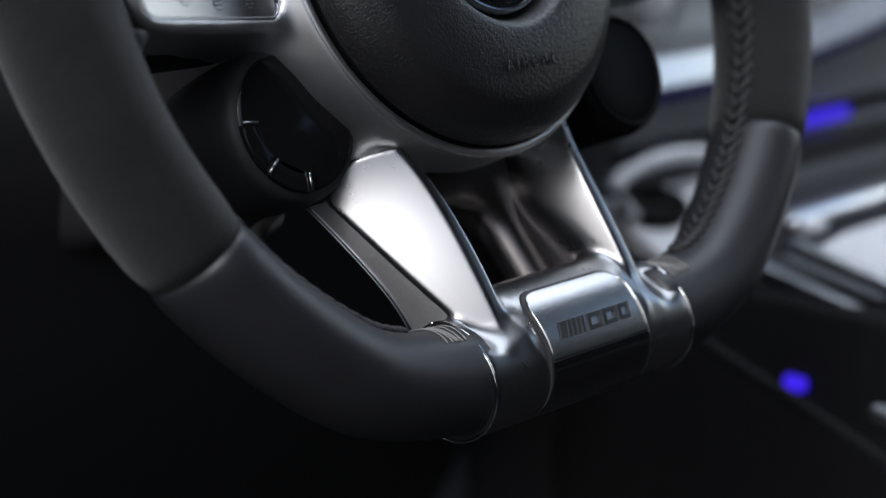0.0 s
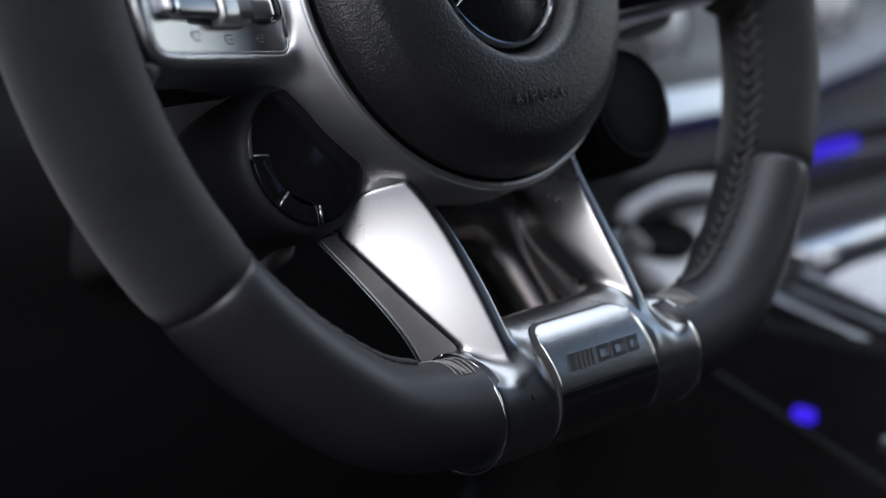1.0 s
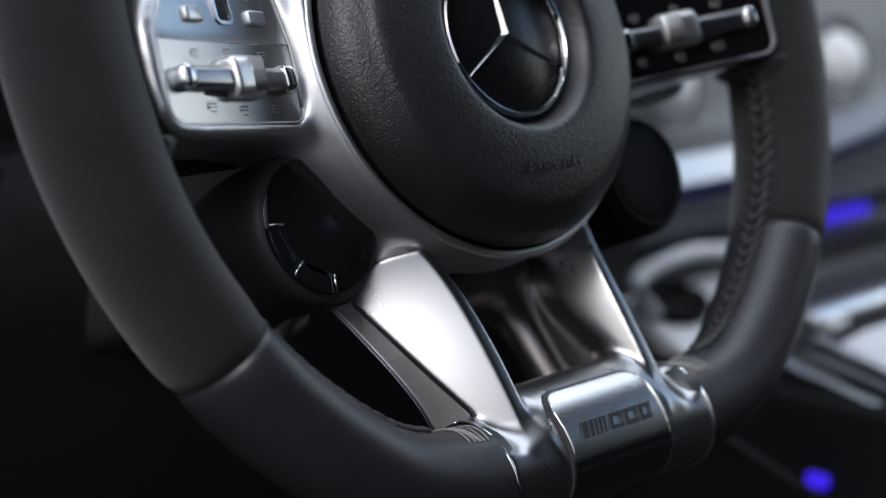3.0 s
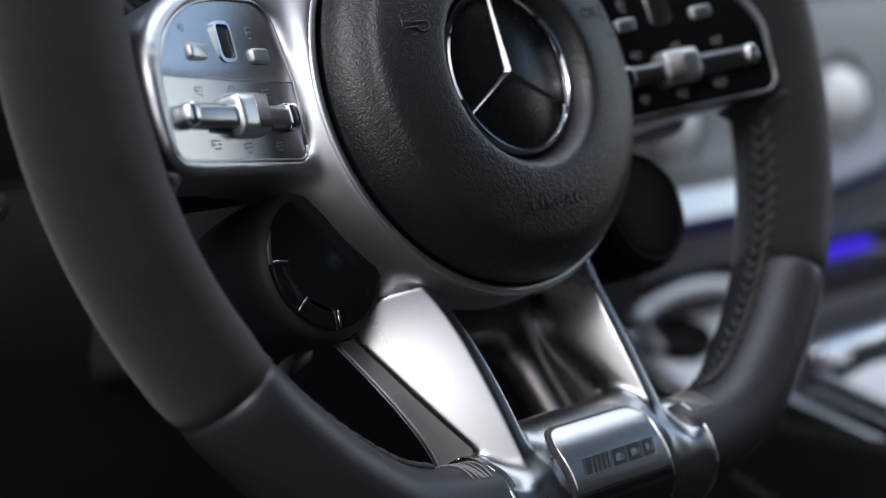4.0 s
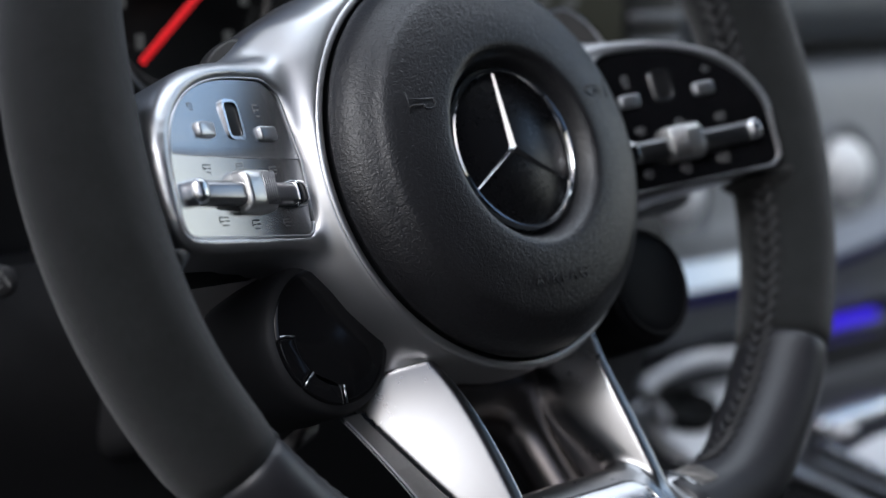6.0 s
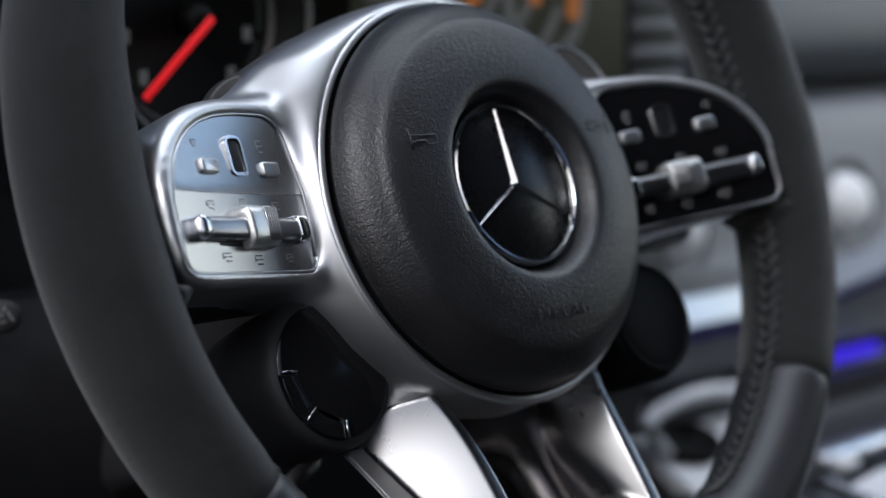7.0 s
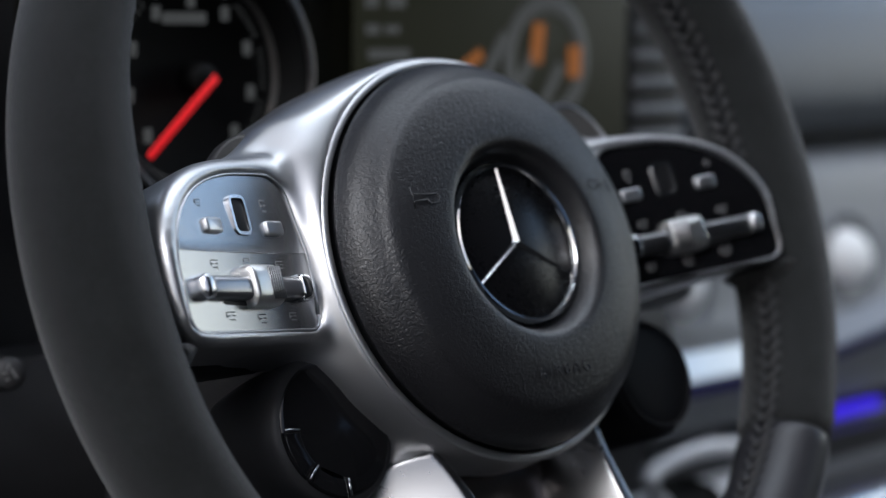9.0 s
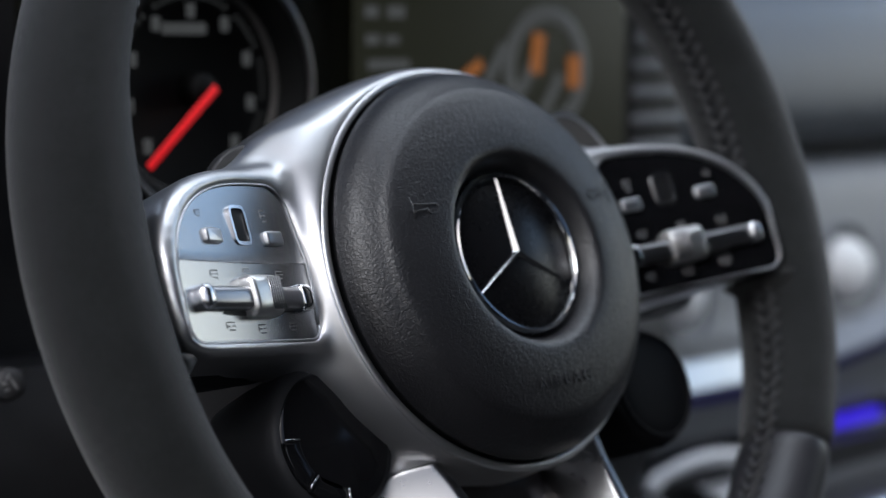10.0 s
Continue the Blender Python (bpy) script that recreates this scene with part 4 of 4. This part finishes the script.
# ---- instrument cluster ----
cluster = thing("instrument_cluster", "dark instrument cluster with red tachometer needle and lit screen", "instrument cluster", Matrix.Identity(4))
slab("binnacle", -0.12, 0.36, 0.232, 0.30, 0.55, 0.78, PLASTIC, 12, parent=cluster, kind="")
slab("hood", -0.15, 0.40, 0.17, 0.42, 0.775, 0.80, DASH_DARK, 10, parent=cluster, kind="")
slab("cluster_glass_back", -0.07, 0.31, 0.222, 0.231, 0.60, 0.77, SCREEN, 3, parent=cluster, kind="")
DX, DY, DZ = 0.0, 0.2, 0.673
dial = part("dial", lathe("dial", [(0, 0), (42, 0), (45, 2), (48, 8), (53, 15), (55.5, 17), (58, 15), (58, -20), (0, -20)], 72), DIAL, cluster, "round black tachometer dial", m=pose(DX, DY, DZ, 90, 0, 0))
part("dial_bezel", lathe("dial_bezel", [(54.0, 16.4), (55.5, 18.2), (57.5, 16.8), (56, 15)], 72, True), DARK_CHROME, dial)
part("dial_ring", lathe("dial_ring", [(44.4, 1.8), (45.2, 3.2), (46.4, 4.6), (46.2, 2.0)], 72, True), DARK_TRIM, dial)
for k in range(9):
    a = radians(225 - 270 * k / 8)
    part("dial_mark", block("dial_mark", (4.6, 6.4, 0.6), 0.2, 1), SCREEN_GREY, dial, m=pose(0.034 * math.cos(a), 0.034 * math.sin(a), 0.0004))
for k in range(49):
    if k % 6:
        a = radians(225 - 270 * k / 48)
        part("dial_tick", block("dial_tick", (2.4, 0.7, 0.4), 0), SCREEN_GREY, dial, m=pose(0.0405 * math.cos(a), 0.0405 * math.sin(a), 0.0003, 0, 0, math.degrees(a)))
part("dial_caption", block("dial_caption", (24, 5, 0.6), 0.2, 1), SCREEN_GREY, dial, m=pose(-0.0035, 0.0262, 0.0004))
needle_from, needle_to = Vector((0.0046, 0.0010)), Vector((-0.0322, -0.0322))
reach = needle_to - needle_from
part("needle", block("needle", (reach.length * 1000, 3.6, 1.6), 0.6, 2, (reach.length * 500, 0, 0)), RED, dial, "glowing red needle", m=pose(*needle_from, 0.012, 0, 0, math.degrees(math.atan2(reach.y, reach.x))))
part("needle_cap", lathe("needle_cap", [(0, 12), (6, 11.5), (7, 9), (7, 0), (0, 0)], 32), DIAL, dial)

screen = part("screen", block("screen", (205, 4, 140), 2, 2), SCREEN_OLIVE, cluster, "dim olive centre screen", m=Matrix.Translation((0.2125, 0.214, 0.692)))


def on_screen(x, z):
    return pose(x - 0.2125, -0.0026, z - 0.692, 90, 0, 0)


for x, z, w, h in ((0.1195, 0.708, 9, 6), (0.136, 0.708, 12, 6), (0.120, 0.6945, 9, 5), (0.133, 0.6945, 10, 4), (0.131, 0.6825, 28, 5)):
    part("screen_text", block("screen_text", (w, h, 0.5), 0), SCREEN_GREY, screen, m=on_screen(x, z))
part("screen_ring", lathe("screen_ring", [(25, 0.3), (34, 0.3), (34, -0.3), (25, -0.3)], 48, True), SCREEN_GREY, screen, m=on_screen(0.247, 0.679))
for x, z, w, h, r in ((0.2393, 0.6875, 9, 21, -8), (0.269, 0.6775, 10, 17, 0), (0.190, 0.679, 15, 6, 30)):
    part("screen_symbol", block("screen_symbol", (w, h, 0.6), 0), SCREEN_ORANGE, screen, m=on_screen(x, z) @ pose(0, 0, 0.0004, 0, 0, r))
for x, z in ((0.206, 0.680), (0.228, 0.670), (0.250, 0.664)):
    part("screen_bar", block("screen_bar", (7, 30, 0.6), 0), SCREEN_GREY, screen, m=on_screen(x, z) @ pose(0, 0, 0.0002, 0, 0, -35))
side_vent = part("side_grille", block("side_grille", (50, 20, 90), 5), PLASTIC, cluster, m=Matrix.Translation((0.345, 0.225, 0.665)))
for k in range(5):
    part("slat", block("slat", (44, 8, 5), 1.2, 2), DASH_GREY, side_vent, m=Matrix.Translation((0, -0.010, -0.03 + 0.015 * k)))

# light switch on the driver's end of the dashboard
sw = thing("light_switch", "black rotary light switch with pale symbols", "switch", pose(-0.112, 0.176, 0.560, 80, 0, -20))
part("knob", lathe("knob", [(0, 6), (5.5, 5.9), (6.5, 4.5), (7, -4), (0, -4)], 40), PLASTIC, sw)
for x, y, w, h, r in ((-0.5, 3.0, 2.4, 0.6, 60), (1.6, 0, 4.6, 0.7, -60), (-2.0, 0.4, 1.7, 0.7, 0), (-1.3, -2.2, 1.7, 0.6, 20)):
    part("switch_symbol", block("switch_symbol", (w, h, 0.3), 0), INK, sw, m=pose(0.001 * x, 0.001 * y, 0.0061, 0, 0, r))
slab("dash_end", -0.395, -0.12, 0.18, 0.32, 0.50, 0.74, PLASTIC, 14, parent=dash, kind="")

# ---- centre console ----
console = thing("centre_console", "silver grey centre console with aluminium rails and black side", "console", Matrix.Identity(4))
slab("console_side", 0.345, 0.37, -0.60, 0.26, 0.0, 0.392, CARPET, 6, parent=console, kind="")
slab("console_body", 0.372, 0.80, -0.60, 0.36, 0.0, 0.392, PLASTIC, 10, parent=console, kind="")


def console_run(name, x, z, y0, y1, section, mat, label=""):
    return rail(name, [(x, y0 + (y1 - y0) * i / 12, z + 0.2 * (y0 + (y1 - y0) * i / 12 - 0.08)) for i in range(13)], section, mat, console, label)


console_run("console_top", 0.600, 0.403, -0.60, 0.105, [(-212, -8), (212, -8), (212, 4), (190, 8), (-190, 8), (-212, 4)], CONSOLE_GREY, "silver grey console top")
for x in (0.361, 0.81):
    console_run("console_rail", x, 0.391, -0.60, 0.13, rounded([(-4.5, -5), (4.5, -5), (4.5, 5), (-4.5, 5)], 3), ALU, "aluminium rail")
# the top's sloping edge catches more light; that is put into bright metal
console_run("console_edge", 0.379, 0.403, -0.60, 0.115, rounded([(-7, -7), (7, -6), (7, 8), (-7, 4)], 3), RAIL, "edge of the console top, its brightness put into bright metal")
part("strip_end", block("strip_end", (16, 18, 10), 4, 3), CONSOLE_GREY, console, "pale rounded tab", m=Matrix.Translation((0.446, 0.148, 0.4055)))
slab("cross_strip", 0.43, 0.80, 0.148, 0.168, 0.399, 0.4135, RAIL, 5, parent=console, kind="")
slab("tray", 0.38, 0.80, 0.17, 0.262, 0.37, 0.394, PLASTIC, 5, parent=console, kind="")
# sloping pale bin with a black oval opening, and a bright grip bow over it
ramp = rail("bin_ramp", [(0.372 + 0.026 * i, 0.225, 0.405) for i in range(5)], [(-52, -24), (38, 16), (38, 10), (-46, -36)], CONSOLE_GREY, console, "pale sloping bin lid")
part("socket", lathe("socket", [(0, -6), (13, -6), (15, 1), (17, 1.6), (18, 0), (17, -8), (0, -8)], 32), DIAL, console, "black oval opening", m=pose(0.404, 0.230, 0.413, 24, 0, 0) @ Matrix.Diagonal((1.5, 1.05, 1, 1)))
part("grip_bow", tube("grip_bow", [(378, 226, 408), (373, 232, 418), (373, 236, 427)] + [(379 + 10 * i, 237 + 0.5 * i, 432 + 5 * math.sin(i * 0.35)) for i in range(11)], 5.0, 12), CONSOLE_GREY, console, "pale grip bow")
part("floor_light", block("floor_light", (6, 13, 8), 2), BLUE, console, "small blue footwell light", m=Matrix.Translation((0.338, 0.084, 0.349)))
rail("knee_rail", [(0.25, 0.10 - 0.03 * i, 0.397 - 0.00996 * i) for i in range(14)], rounded([(-3, -3.5), (3, -3.5), (3, 3.5), (-3, 3.5)], 2), CARPET, console, "dark grey trim line")
part("trim_clip", block("trim_clip", (8, 22, 9), 3, 3), SATIN_CHROME, console, "small bright clip beside the trim line", m=Matrix.Translation((0.262, -0.018, 0.374)))
